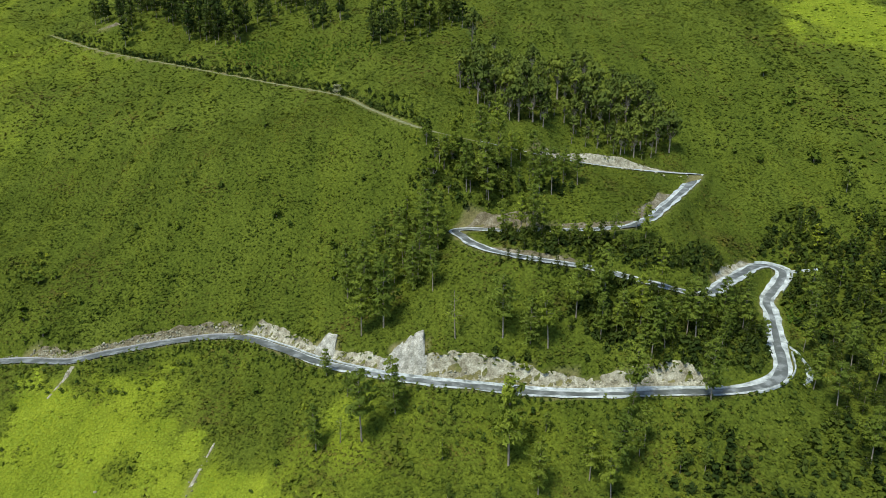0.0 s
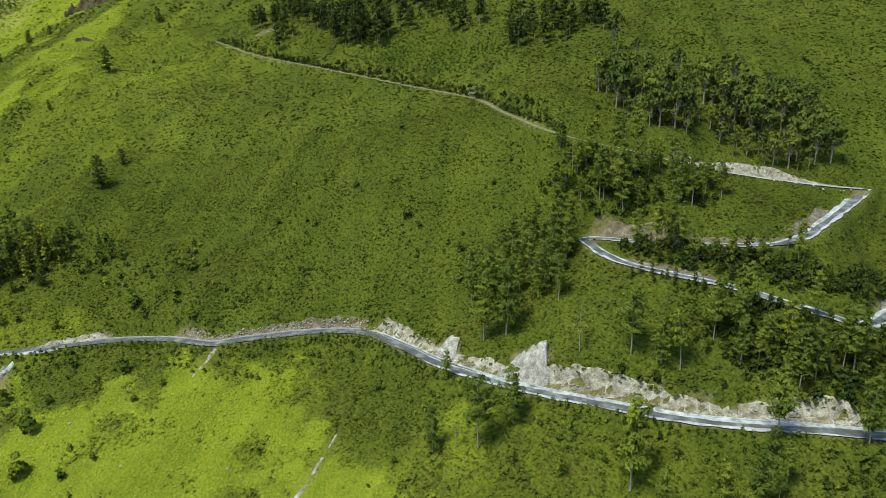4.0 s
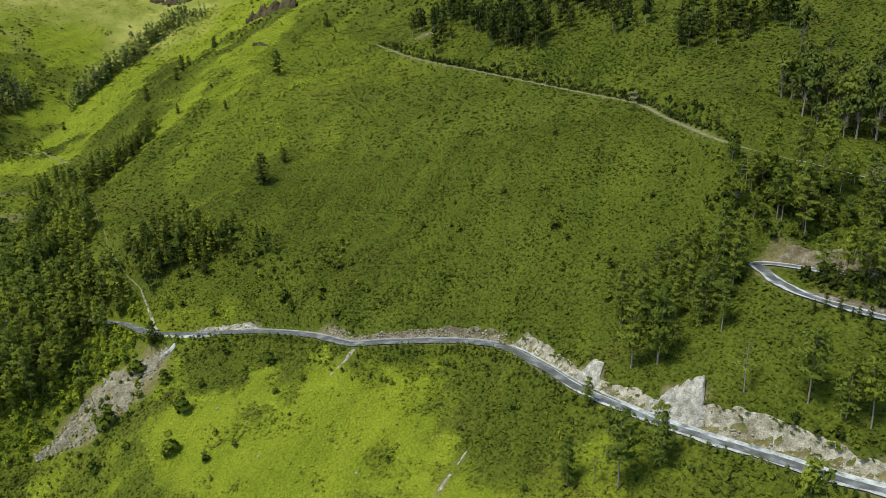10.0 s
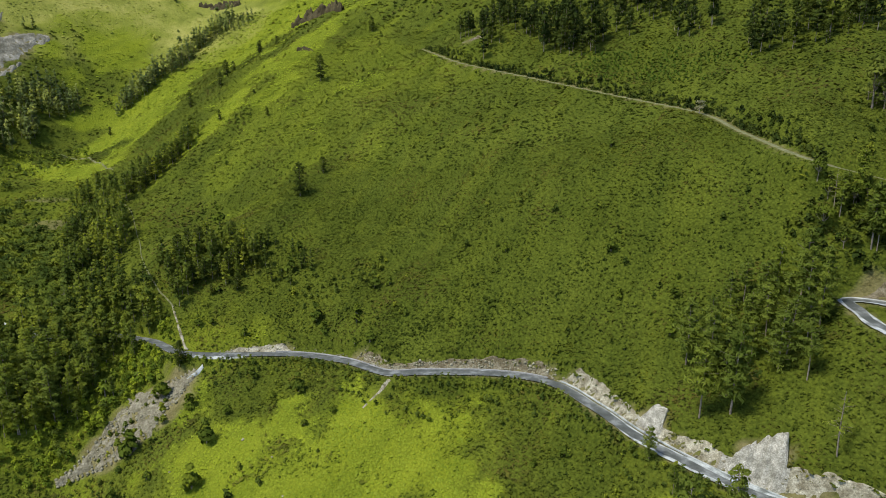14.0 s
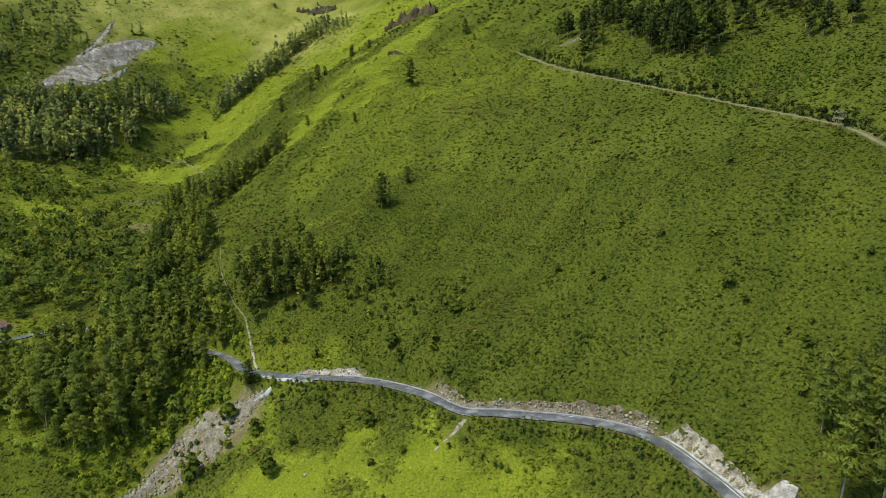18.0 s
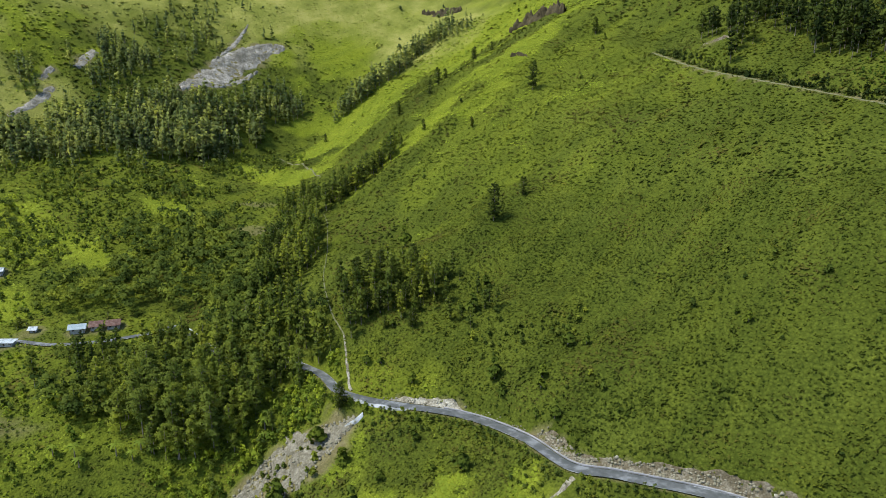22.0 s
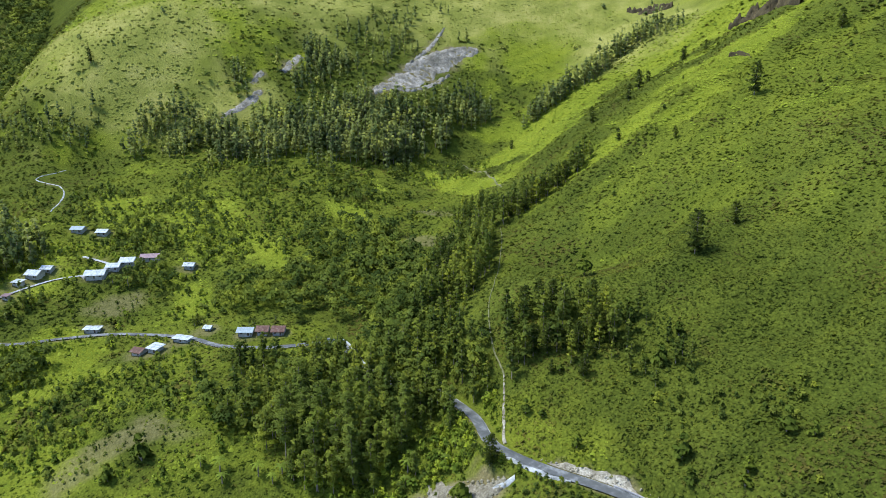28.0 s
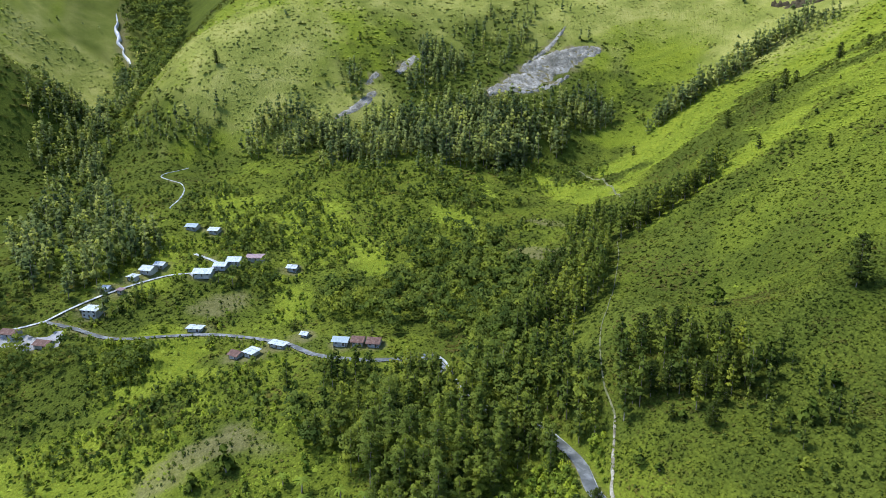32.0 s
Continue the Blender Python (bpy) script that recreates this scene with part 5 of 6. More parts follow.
# leafy garden plants and young coffee between them
spots = []
for cx, cy, rx, ry, turn, count, gaps in ((-345, 125, 90, 56, 60, 1300, 0.0), (-300, 62, 54, 44, 30, 700, 0.0), (-232, 56, 52, 34, 40, 700, 0.0), (-372, 215, 46, 30, 60, 380, 0.0)):
    spots += [(x, y, 0.3 + 0.9 * rng.random() ** 2) for x, y in scatter_in(rng, cx, cy, rx, ry, turn, count, 1.6, gaps)]
merged("garden_bushes", [joined(bush_shape(160 + i, 30, 0.36)[1]) for i in range(5)], spots, LUSH, "bright leafy garden plants between the fields", "bushes")

# ---- scrub and grass ----
def cover(area, spacing, seed):
    """Jittered spots over a rectangle of the plan."""
    x0, x1, y0, y1 = area
    r = np.random.default_rng(seed)
    x, y = np.meshgrid(np.arange(x0, x1, spacing), np.arange(y0, y1, spacing))
    x, y = x.ravel() + r.random(x.size) * spacing, y.ravel() + r.random(x.size) * spacing
    return x, y, r


def tuft(seed, wide, tall):
    """A low clump of two crooked grassy mounds; vertices and triangles."""
    r = np.random.default_rng(seed)
    pieces = []
    for j in range(2):
        c = np.array([wide * 0.55 * (1 - 2 * j), wide * 0.3 * r.normal(), 0])
        a = (np.arange(4) + 0.5 * r.random(4)) / 4 * 2 * math.pi
        rim = c + np.stack([np.cos(a), np.sin(a), np.zeros(4)], 1) * (wide * (0.75 + 0.5 * r.random((4, 1)))) + [0, 0, -0.1]
        top = c + np.array([[0.25 * wide * r.normal(), 0.25 * wide * r.normal(), tall * (0.7 + 0.5 * r.random())]])
        pieces.append((np.vstack([rim, top]), np.array([[i, (i + 1) % 4, 4] for i in range(4)])))
    return joined(pieces)


def sprig(seed, wide, tall, count, size):
    """A low clump of small leafy fronds, most of them turned to the light; vertices and quads."""
    r = np.random.default_rng(seed)
    c = r.normal(size=(count, 3)) * [0.55 * wide, 0.55 * wide, 0]
    c[:, 2] = tall * (0.15 + 0.75 * r.random(count)) * np.clip(1.2 - np.hypot(c[:, 0], c[:, 1]) / wide * 0.7, 0.3, 1)
    up = np.stack([0.7 * c[:, 0] / wide, 0.7 * c[:, 1] / wide, np.full(count, 0.9)], 1)
    return facing_sprays(c, up, up + 0.18 * r.normal(size=up.shape), size, r, 0.3, 1.25, 0.75)


scrub_sprigs = [sprig(200 + i, 0.42, 0.27, 5, 0.23) for i in range(12)]
far_sprigs = [sprig(220 + i, 0.42, 0.23, 4, 0.25) for i in range(10)]
grass_tufts = [tuft(60 + i, 0.36, 0.24) for i in range(6)]
scrub_spots, grass_spots, hazed_grass_spots = [], [], []
for area, spacing, size, seed in (((-190, 130, 95, 232), 0.82, 1.05, 1), ((-340, 150, 232, 350), 1.3, 1.6, 2), ((-340, -190, 0, 232), 1.5, 1.7, 3), ((130, 230, 90, 350), 2.2, 2.4, 4),
                                  ((-190, 110, 60, 95), 1.4, 1.5, 5), ((-480, -340, 0, 400), 2.2, 2.4, 6), ((-340, 150, 350, 460), 2.6, 2.8, 7), ((-680, -480, -150, 420), 3.4, 3.6, 8), ((-480, -340, -150, 0), 2.8, 3.0, 9), ((-340, -190, -70, 0), 2.2, 2.4, 10)):
    x, y, r = cover(area, spacing, seed)
    m = meadow(x, y)
    lush = r.random(len(x)) < np.clip((m + 0.4 * value_noise(x / 9, y / 9, 74) + 0.25 * value_noise(x / 4, y / 4, 75) - 0.5) / 0.35, 0, 0.97) * (m > 0.3)
    ok = bare_ground(x, y) < 0.25 + 0.5 * r.random(len(x))
    thick = np.clip(value_noise(x / 9, y / 9, 72) + 0.6 * value_noise(x / 3.5, y / 3.5, 73) - 0.35, 0, 1) * np.clip((235 - y) / 70, 0.25, 1)
    k = size * (0.5 + 1.05 * r.random(len(x)) ** 1.4) * (0.92 + 0.25 * value_noise(x / 6, y / 6, 71) + 0.8 * thick)
    k = k * np.where((bare_ground(x, y, 1.6) > 0.1) & ((x > -156) | (y < 146)), 0.5, 1.0)
    q = np.stack([x, y, k], 1)
    scrub_spots.append(q[ok & ~lush & ((x > -390) | (hazed_slope(x, y) < 0.5))])
    q[:, 2] *= np.where(x < -380, 0.7, 1.0)
    pale = r.random(len(x)) < hazed_slope(x, y)
    hazed_grass_spots.append(q[ok & pale])
    grass_spots.append(q[ok & lush & ~pale])
merged("hillside_scrub", scrub_sprigs, scrub_spots[0], SCRUB, "low leafy green scrub and fern covering the slopes", "scrub", meadow)
merged("far_scrub", far_sprigs, np.vstack(scrub_spots[1:]), SCRUB, "low green scrub over the upper and farther slopes", "scrub", meadow)
merged("meadow_grass", grass_tufts, np.vstack(grass_spots), GRASS, "bright yellow-green meadow grass", "grass")

merged("hill_grass", grass_tufts, np.vstack(hazed_grass_spots), HAZED_GRASS, "pale yellow-green grass on the high slopes", "grass")

hill = [(x, y, 0.5 + 1.4 * rng.random() ** 3) for cx, cy, rx, ry, turn in HAZED_SLOPES for x, y in scatter_in(rng, cx, cy, rx * 1.1, ry * 1.1, turn, 80, 5.0, 0.2)]
merged("hill_shrubs", [joined(bush_shape(120 + i, 22, 0.5)[1]) for i in range(4)], hill, HAZED_FARWOOD, "small shrubs dotted over the high grassy slopes", "bushes")

# bushes in a row above the trail
line = polyline(UPPER_ROAD[5:], 1.4)
_, left = frames_of(line)
hedge = [(q[0] - w[0] * off, q[1] - w[1] * off, rng.uniform(0.5, 1.15)) for q, w in zip(line, left) for off in (rng.uniform(1.3, 2.2), rng.uniform(2.2, 4.4))]
merged("trail_hedge", [joined(bush_shape(80 + i, 46, 0.36)[1]) for i in range(4)], hedge, DARKWOOD, "dark bushes growing along the hillside trail", "bushes")

# taller leafy bushes below and beside the road
line = polyline(LOWER_ROAD, 1.5)
_, left = frames_of(line)
belt = [(q[0] - w[0] * off, q[1] - w[1] * off, rng.uniform(0.28, 0.8)) for q, w in zip(line, left) for off in (rng.uniform(2.3, 3.4), rng.uniform(3.0, 5), rng.uniform(4, 8), rng.uniform(7, 14))]
loose = scatter_in(rng, -60, 185, 90, 30, 10, 260, 2.5, 0.15) + scatter_in(rng, -150, 170, 40, 22, 15, 200, 2.2, 0.0) + scatter_in(rng, 20, 112, 80, 14, 0, 200, 2.2, 0.0) + scatter_in(rng, 100, 230, 50, 40, 0, 160, 3, 0.1) + scatter_in(rng, 58, 161, 30, 6, -12, 170, 1.7, -0.4) + scatter_in(rng, 20, 190, 26, 8, 0, 130, 1.8, -0.2) + scatter_in(rng, 36, 145, 36, 6, -4, 120, 2.0, 0.0) + scatter_in(rng, 42, 236, 42, 18, 8, 200, 2.0, 0.0) + scatter_in(rng, 78, 112, 46, 16, 0, 300, 1.8, -0.4) + scatter_in(rng, -150, 104, 16, 14, 0, 110, 1.9, -0.3) + scatter_in(rng, -158, 122, 3.5, 18, 8, 46, 1.6, -0.6) + scatter_in(rng, -140, 124, 3, 14, -10, 36, 1.6, -0.6) + scatter_in(rng, -190, 160, 30, 5, 12, 60, 1.6, -0.2)
belt = [s for s, b in zip(belt, bare_ground(np.array([q[0] for q in belt]), np.array([q[1] for q in belt]), 0.4)) if b < 0.1]
merged("roadside_bushes", [joined(bush_shape(90 + i, 42, 0.30)[1]) for i in range(5)], belt + [(x, y, rng.uniform(0.25, 0.6)) for x, y in loose], VALLEYWOOD, "leafy bushes along the road and on the slopes", "bushes")

slope = scatter_in(rng, -128, 178, 16, 4, 55, 34, 1.8, -0.5) + scatter_in(rng, -104, 166, 9, 4, 40, 22, 1.6, -0.5) + scatter_in(rng, -86, 196, 26, 3, 60, 26, 2.2, -0.2) + scatter_in(rng, -152, 120, 9, 14, 20, 26, 2.6, -0.6) + [(-152 + rng.gauss(0, 5), 121 + rng.gauss(0, 6)) for _ in range(34)] + scatter_in(rng, -150, 176, 40, 18, 15, 150, 2.6, 0.15) + scatter_in(rng, -60, 200, 90, 34, 8, 120, 4.0, 0.25) + scatter_in(rng, 118, 240, 36, 40, 0, 60, 4.0, 0.2) + scatter_in(rng, -232, 300, 40, 50, 0, 60, 5.0, 0.2) + scatter_in(rng, -100, 122, 50, 20, 8, 40, 4.0, 0.2)
merged("slope_bushes", [joined(bush_shape(130 + i, 70, 0.32, 0.5)[1]) for i in range(4)], [(x, y, 0.35 + 0.9 * rng.random() ** 2) for x, y in slope], MIDWOOD, "dark young bushes scattered over the slope", "bushes")

# undergrowth; the patch at (84, 112) is added dark to imitate a cloud's shadow
under = scatter_in(rng, 56, 145, 26, 9, -4, 420, 1.5, -0.9) + scatter_in(rng, 40, 164, 32, 4.5, -12, 330, 1.4, -0.9) + scatter_in(rng, 70, 165, 9, 11, 0, 120, 1.6, -0.9) + scatter_in(rng, 84, 112, 46, 16, 0, 360, 1.9, -0.2) + scatter_in(rng, 14, 191, 24, 7, 0, 110, 1.8, -0.3) + scatter_in(rng, 112, 168, 22, 36, 0, 620, 1.8, -0.7) + scatter_in(rng, 36, 138, 40, 4, -4, 60, 1.8, -0.1)
merged("understory_and_shade_bushes", [joined(bush_shape(140 + i, 50, 0.36, 0.2)[1]) for i in range(4)], [(x, y, rng.uniform(0.5, 1.5)) for x, y in under], DARKWOOD, "dark undergrowth below the pines and in place of cloud shade", "bushes")
field = [(q[0] + rng.gauss(0, 5), q[1] + rng.gauss(0, 5)) for line, _ in FIELDS for q in flat_line(line, 0.25)]
merged("field_weeds", [joined(bush_shape(150 + i, 26, 0.4)[1]) for i in range(4)], [(x, y, rng.uniform(0.2, 0.55)) for x, y in field], VALLEYWOOD, "weeds growing in the dry fields", "bushes")

# bright broad-leaved growth round the road junction
lush = [(x, y, 0.4 + 1.2 * rng.random() ** 1.6) for x, y in scatter_in(rng, -164, 129, 12, 12, 20, 150, 1.7, -0.5) + scatter_in(rng, -166, 114, 8, 12, 0, 70, 1.8, -0.4) + scatter_in(rng, -174, 112, 12, 16, 0, 110, 2.0, -0.2) + scatter_in(rng, -172, 150, 7, 5, 0, 16, 1.8)]
merged("lush_bushes", [joined(bush_shape(100 + i, 66, 0.26)[1]) for i in range(4)], lush, LUSH, "bright broad-leaved bushes round the road junction", "bushes")

# growth along the road through the junction and on to the village
verge = []
for points, start, end, near, far, step in ((LOWER_ROAD, 0, 44, 2.2, 6.0, 0.5), (VALLEY_ROAD, 60, 190, 1.7, 3.6, 0.9)):
    line = polyline(points, 1.0)
    _, left = frames_of(line)
    reach = np.concatenate([[0], np.cumsum(np.linalg.norm(np.diff(line, axis=0), axis=1))])
    for at in np.arange(start, min(end, reach[-1]), step):
        j = int(np.searchsorted(reach, at))
        off = rng.uniform(near, far) * (1 if points is VALLEY_ROAD else -1)
        if value_noise(np.array([at / 7]), np.array([0.5]), 91)[0] > -0.35:
            verge.append((line[j, 0] + left[j, 0] * off, line[j, 1] + left[j, 1] * off, rng.uniform(0.3, 0.75) if points is VALLEY_ROAD else rng.uniform(0.4, 1.2)))
verge += [(x, y, rng.uniform(0.3, 0.7)) for x, y in scatter_in(rng, -166, 146, 6, 1.6, -20, 20, 1.2, -2)] + [(x, y, rng.uniform(0.5, 1.2)) for x, y in scatter_in(rng, -167, 136, 8, 4, 0, 40, 1.5, -2)]
keep = bare_ground(np.array([q[0] for q in verge]), np.array([q[1] for q in verge]), 0.3) < 0.1
merged("verge_bushes", [joined(bush_shape(170 + i, 66, 0.26)[1]) for i in range(4)], [q for q, k in zip(verge, keep) if k], LUSH, "bright leafy bushes crowding the road edge", "bushes")

# bright fern beds above the trail and beside the hairpin
FERN = leafy("bright fern fronds", (0.070, 0.135, 0.018), (0.098, 0.176, 0.024), (0.135, 0.225, 0.036), 0.1, per_plant=True)
beds = scatter_in(rng, -60, 282, 36, 13, -14, 420, 1.7, -0.5) + scatter_in(rng, 93, 164, 6, 9, 0, 80, 1.4, -0.8)
merged("fern_bed", [joined(bush_shape(180 + i, 36, 0.34)[1]) for i in range(4)], [(x, y, rng.uniform(0.3, 0.65)) for x, y in beds], FERN, "bright green fern beds on the hillside", "ferns")


def palm_shape(seed, tall=3.4, fronds=11, length=2.3):
    """A short stem with arching split fronds."""
    r = np.random.default_rng(seed)
    crown = []
    for i in range(fronds):
        t, lift = i * 2.4 + 0.3 * r.normal(), 0.55 + 0.5 * r.random()
        k = np.linspace(0, 1, 6)
        run = np.stack([np.cos(t) * k * length, np.sin(t) * k * length, tall + length * (lift * k - (0.75 + 0.25 * lift) * k ** 2)], 1)
        side = np.array([-np.sin(t), np.cos(t), 0])
        wide = (0.32 * np.sin(np.clip(0.12 + k * 0.95, 0, 1) * math.pi) + 0.02)[:, None]
        v = np.stack([run - side * wide + [0, 0, 0.0], run + [0, 0, 0.12], run + side * wide], 1).reshape(-1, 3)
        n = np.broadcast_to(np.array([np.cos(t) * 0.4, np.sin(t) * 0.4, 0.9]), v.shape)
        crown.append((v, grid_faces(6, 3), n))
    return [tube([(0, 0, -0.3), (0.05, 0, tall * 0.5), (0.0, 0.05, tall)], [0.2, 0.16, 0.12], 6)], crown


PALM_LEAF = leafy("banana fronds", (0.13, 0.20, 0.03), (0.19, 0.27, 0.04), (0.26, 0.34, 0.06), 0.3, per_object=True, through=0.4)
PALMS = [make_tree("banana_plant", palm_shape(1), PALM_LEAF, "banana plant with long arching green fronds", "banana plant"),
         make_tree("banana_plant", palm_shape(2, 2.4, 9, 2.0), PALM_LEAF, "short banana plant with spreading fronds", "banana plant")]
plant(PALMS, [(-194, 88, 0.9), (-186, 101, 1.0), (-185, 98.5, 0.8), (-191, 88, 0.9), (-189, 96, 1.0), (-178, 107, 0.9), (-169, 126, 0.9), (-167, 124.5, 0.7), (-171, 128, 0.8), (-303, 68, 1.0), (-300, 73, 1.1), (-246, 142, 1.1),
              (-164, 133, 0.7), (-166.5, 137, 0.7), (-197, 84, 0.8), (-183, 103, 0.8), (-176, 118, 0.8)], "banana plants")
for x, y, size in ((-1, 192, 0.75), (1, 193.5, 0.6), (-22, 126, 0.5), (-206, 141, 0.85)):
    copy_thing(BARE_TREE, stand(x, y, size, x))

# the pale tree beside the trail
PALE = leafy("pale grey-green leaves", (0.20, 0.21, 0.12), (0.28, 0.29, 0.17), (0.36, 0.37, 0.24), 0.2)
make_tree("pale_tree", broadleaf_shape(7, 8, 0.5, 9, 40, 0.34), PALE, "rounded tree with pale grey-green leaves beside the trail").matrix_basis = stand(-37.5, 240.5, 0.62, 0.3)

# ---- village ----
ROOF_BLUE = grainy("pale blue-grey sheet roof", [(0.3, (0.24, 0.34, 0.38)), (0.7, (0.38, 0.49, 0.53))], 0.5, 4.0, 0.7, 0.02, 0.0, "object")
# the blue that zinc reflects from the sky is mixed into this base colour
ROOF_WHITE = grainy("zinc sheet roof with painted sky tint", [(0.34, (0.20, 0.24, 0.25)), (0.44, (0.42, 0.52, 0.56)), (0.7, (0.62, 0.70, 0.73))], 0.5, 4.0, 0.7, 0.02, 0.0, "object")
ROOF_RUST = grainy("rusted sheet roof", [(0.3, (0.07, 0.035, 0.025)), (0.55, (0.14, 0.075, 0.055)), (0.75, (0.22, 0.17, 0.14))], 0.6, 4.0, 0.8, 0.03, 0.0, "object")
ROOF_PINK = grainy("faded red sheet roof", [(0.3, (0.19, 0.13, 0.15)), (0.7, (0.27, 0.20, 0.22))], 0.5, 4.0, 0.5, 0.02, 0.1, "object")
PLASTER = grainy("weathered white plaster", [(0.3, (0.36, 0.37, 0.36)), (0.7, (0.58, 0.59, 0.57))], 0.7, 5.0, 0.9, 0.02, 0.0, "object")
TIMBER = grainy("dark weathered boards", [(0.3, (0.06, 0.045, 0.03)), (0.7, (0.16, 0.12, 0.085))], 0.8, 6.0, 0.9, 0.02, 0.0, "object")
GLASS = grainy("dark window glass", [(0.3, (0.015, 0.02, 0.025)), (0.7, (0.03, 0.035, 0.04))], 1.0, 3.0, 0.1, 0.0, 0.0, "object")
FOAM = grainy("white falling water", [(0.3, (0.45, 0.50, 0.54)), (0.7, (0.75, 0.78, 0.80))], 0.6, 2.0, 0.4, 0.1)


def box_into(bm, x0, x1, y0, y1, z0, z1):
    v = [bm.verts.new((x, y, z)) for z in (z0, z1) for x, y in ((x0, y0), (x1, y0), (x1, y1), (x0, y1))]
    for f in ((3, 2, 1, 0), (4, 5, 6, 7), (0, 1, 5, 4), (1, 2, 6, 5), (2, 3, 7, 6), (3, 0, 4, 7)):
        bm.faces.new([v[i] for i in f])


def roof_into(bm, w, d, z, rise, over, kind):
    """A sheet roof with thickness and ribs: gable along x, or a lean-to falling to -y."""
    ribs = max(6, int(w / 0.6))
    xs = np.linspace(-w / 2 - over, w / 2 + over, ribs * 2 + 1)
    if kind == "gable":
        prof = [(-d / 2 - over, z - over * 2 * rise / d), (0, z + rise), (d / 2 + over, z - over * 2 * rise / d)]
    else:
        prof = [(-d / 2 - over, z), (d / 2 + over, z + rise)]
    for lift, flip in ((0.10, False), (0.0, True)):
        rows = [[bm.verts.new((x, y, q + lift + (0.05 if i % 2 and not flip else 0.0))) for i, x in enumerate(xs)] for y, q in prof]
        for a, b in zip(rows, rows[1:]):
            for i in range(len(xs) - 1):
                f = [a[i], a[i + 1], b[i + 1], b[i]]
                bm.faces.new(f[::-1] if flip else f)


def house(x, y, turn, w, d, h, roof, roof_kind="gable", rise=1.4, walls=None, storeys=1, label="", group="village houses"):
    base = tagged(new("house"), label, "house", group)
    z = float(height(np.array([x]), np.array([y]))[0])
    base.matrix_basis = pose(x, y, z, 0, 0, turn) @ Matrix.Scale(0.92 / METRES, 4)
    bm = bmesh.new()
    box_into(bm, -w / 2, w / 2, -d / 2, d / 2, -1.2, h)
    if roof_kind == "gable":
        for s in (-1, 1):
            t = [bm.verts.new((s * w / 2, -d / 2, h)), bm.verts.new((s * w / 2, d / 2, h)), bm.verts.new((s * w / 2, 0, h + rise))]
            bm.faces.new(t if s > 0 else t[::-1])
    part("wall", bm, walls or PLASTER, base)
    bm = bmesh.new()
    roof_into(bm, w, d, h + 0.05, rise, 0.95, roof_kind)
    part("roof", bm, roof, base)
    floor = h / storeys
    for s in range(storeys):
        n = max(2, int(w / 2.6))
        for i in range(n):
            cx = -w / 2 + (i + 0.5) * w / n
            for side in (-1, 1):
                is_door = s == 0 and i == n // 2 and side < 0
                low, high, half = (0.0, 2.05, 0.45) if is_door else (0.95, 2.05, 0.55)
                bm = bmesh.new()
                yy = side * (d / 2 + 0.03)
                box_into(bm, cx - half, cx + half, yy - 0.05, yy + 0.05, s * floor + low, s * floor + min(high, floor - 0.3))
                ob = part("door" if is_door else "window", bm, TIMBER, base)
                if not is_door:
                    bm = bmesh.new()
                    yy = side * (d / 2 + 0.09)
                    for k in (-1, 1):
                        box_into(bm, cx + k * half / 2 - half * 0.38, cx + k * half / 2 + half * 0.38, yy - 0.012, yy + 0.012, s * floor + low + 0.1, s * floor + min(high, floor - 0.3) - 0.1)
                    part("pane", bm, GLASS, ob)
    for k in (-1, 1):
        bm = bmesh.new()
        box_into(bm, k * (w / 2 - 0.3) - 0.08, k * (w / 2 - 0.3) + 0.08, -d / 2 - 0.62, -d / 2 - 0.46, -1.2, h - 0.15)
        part("porch_post", bm, TIMBER, base)
    return base


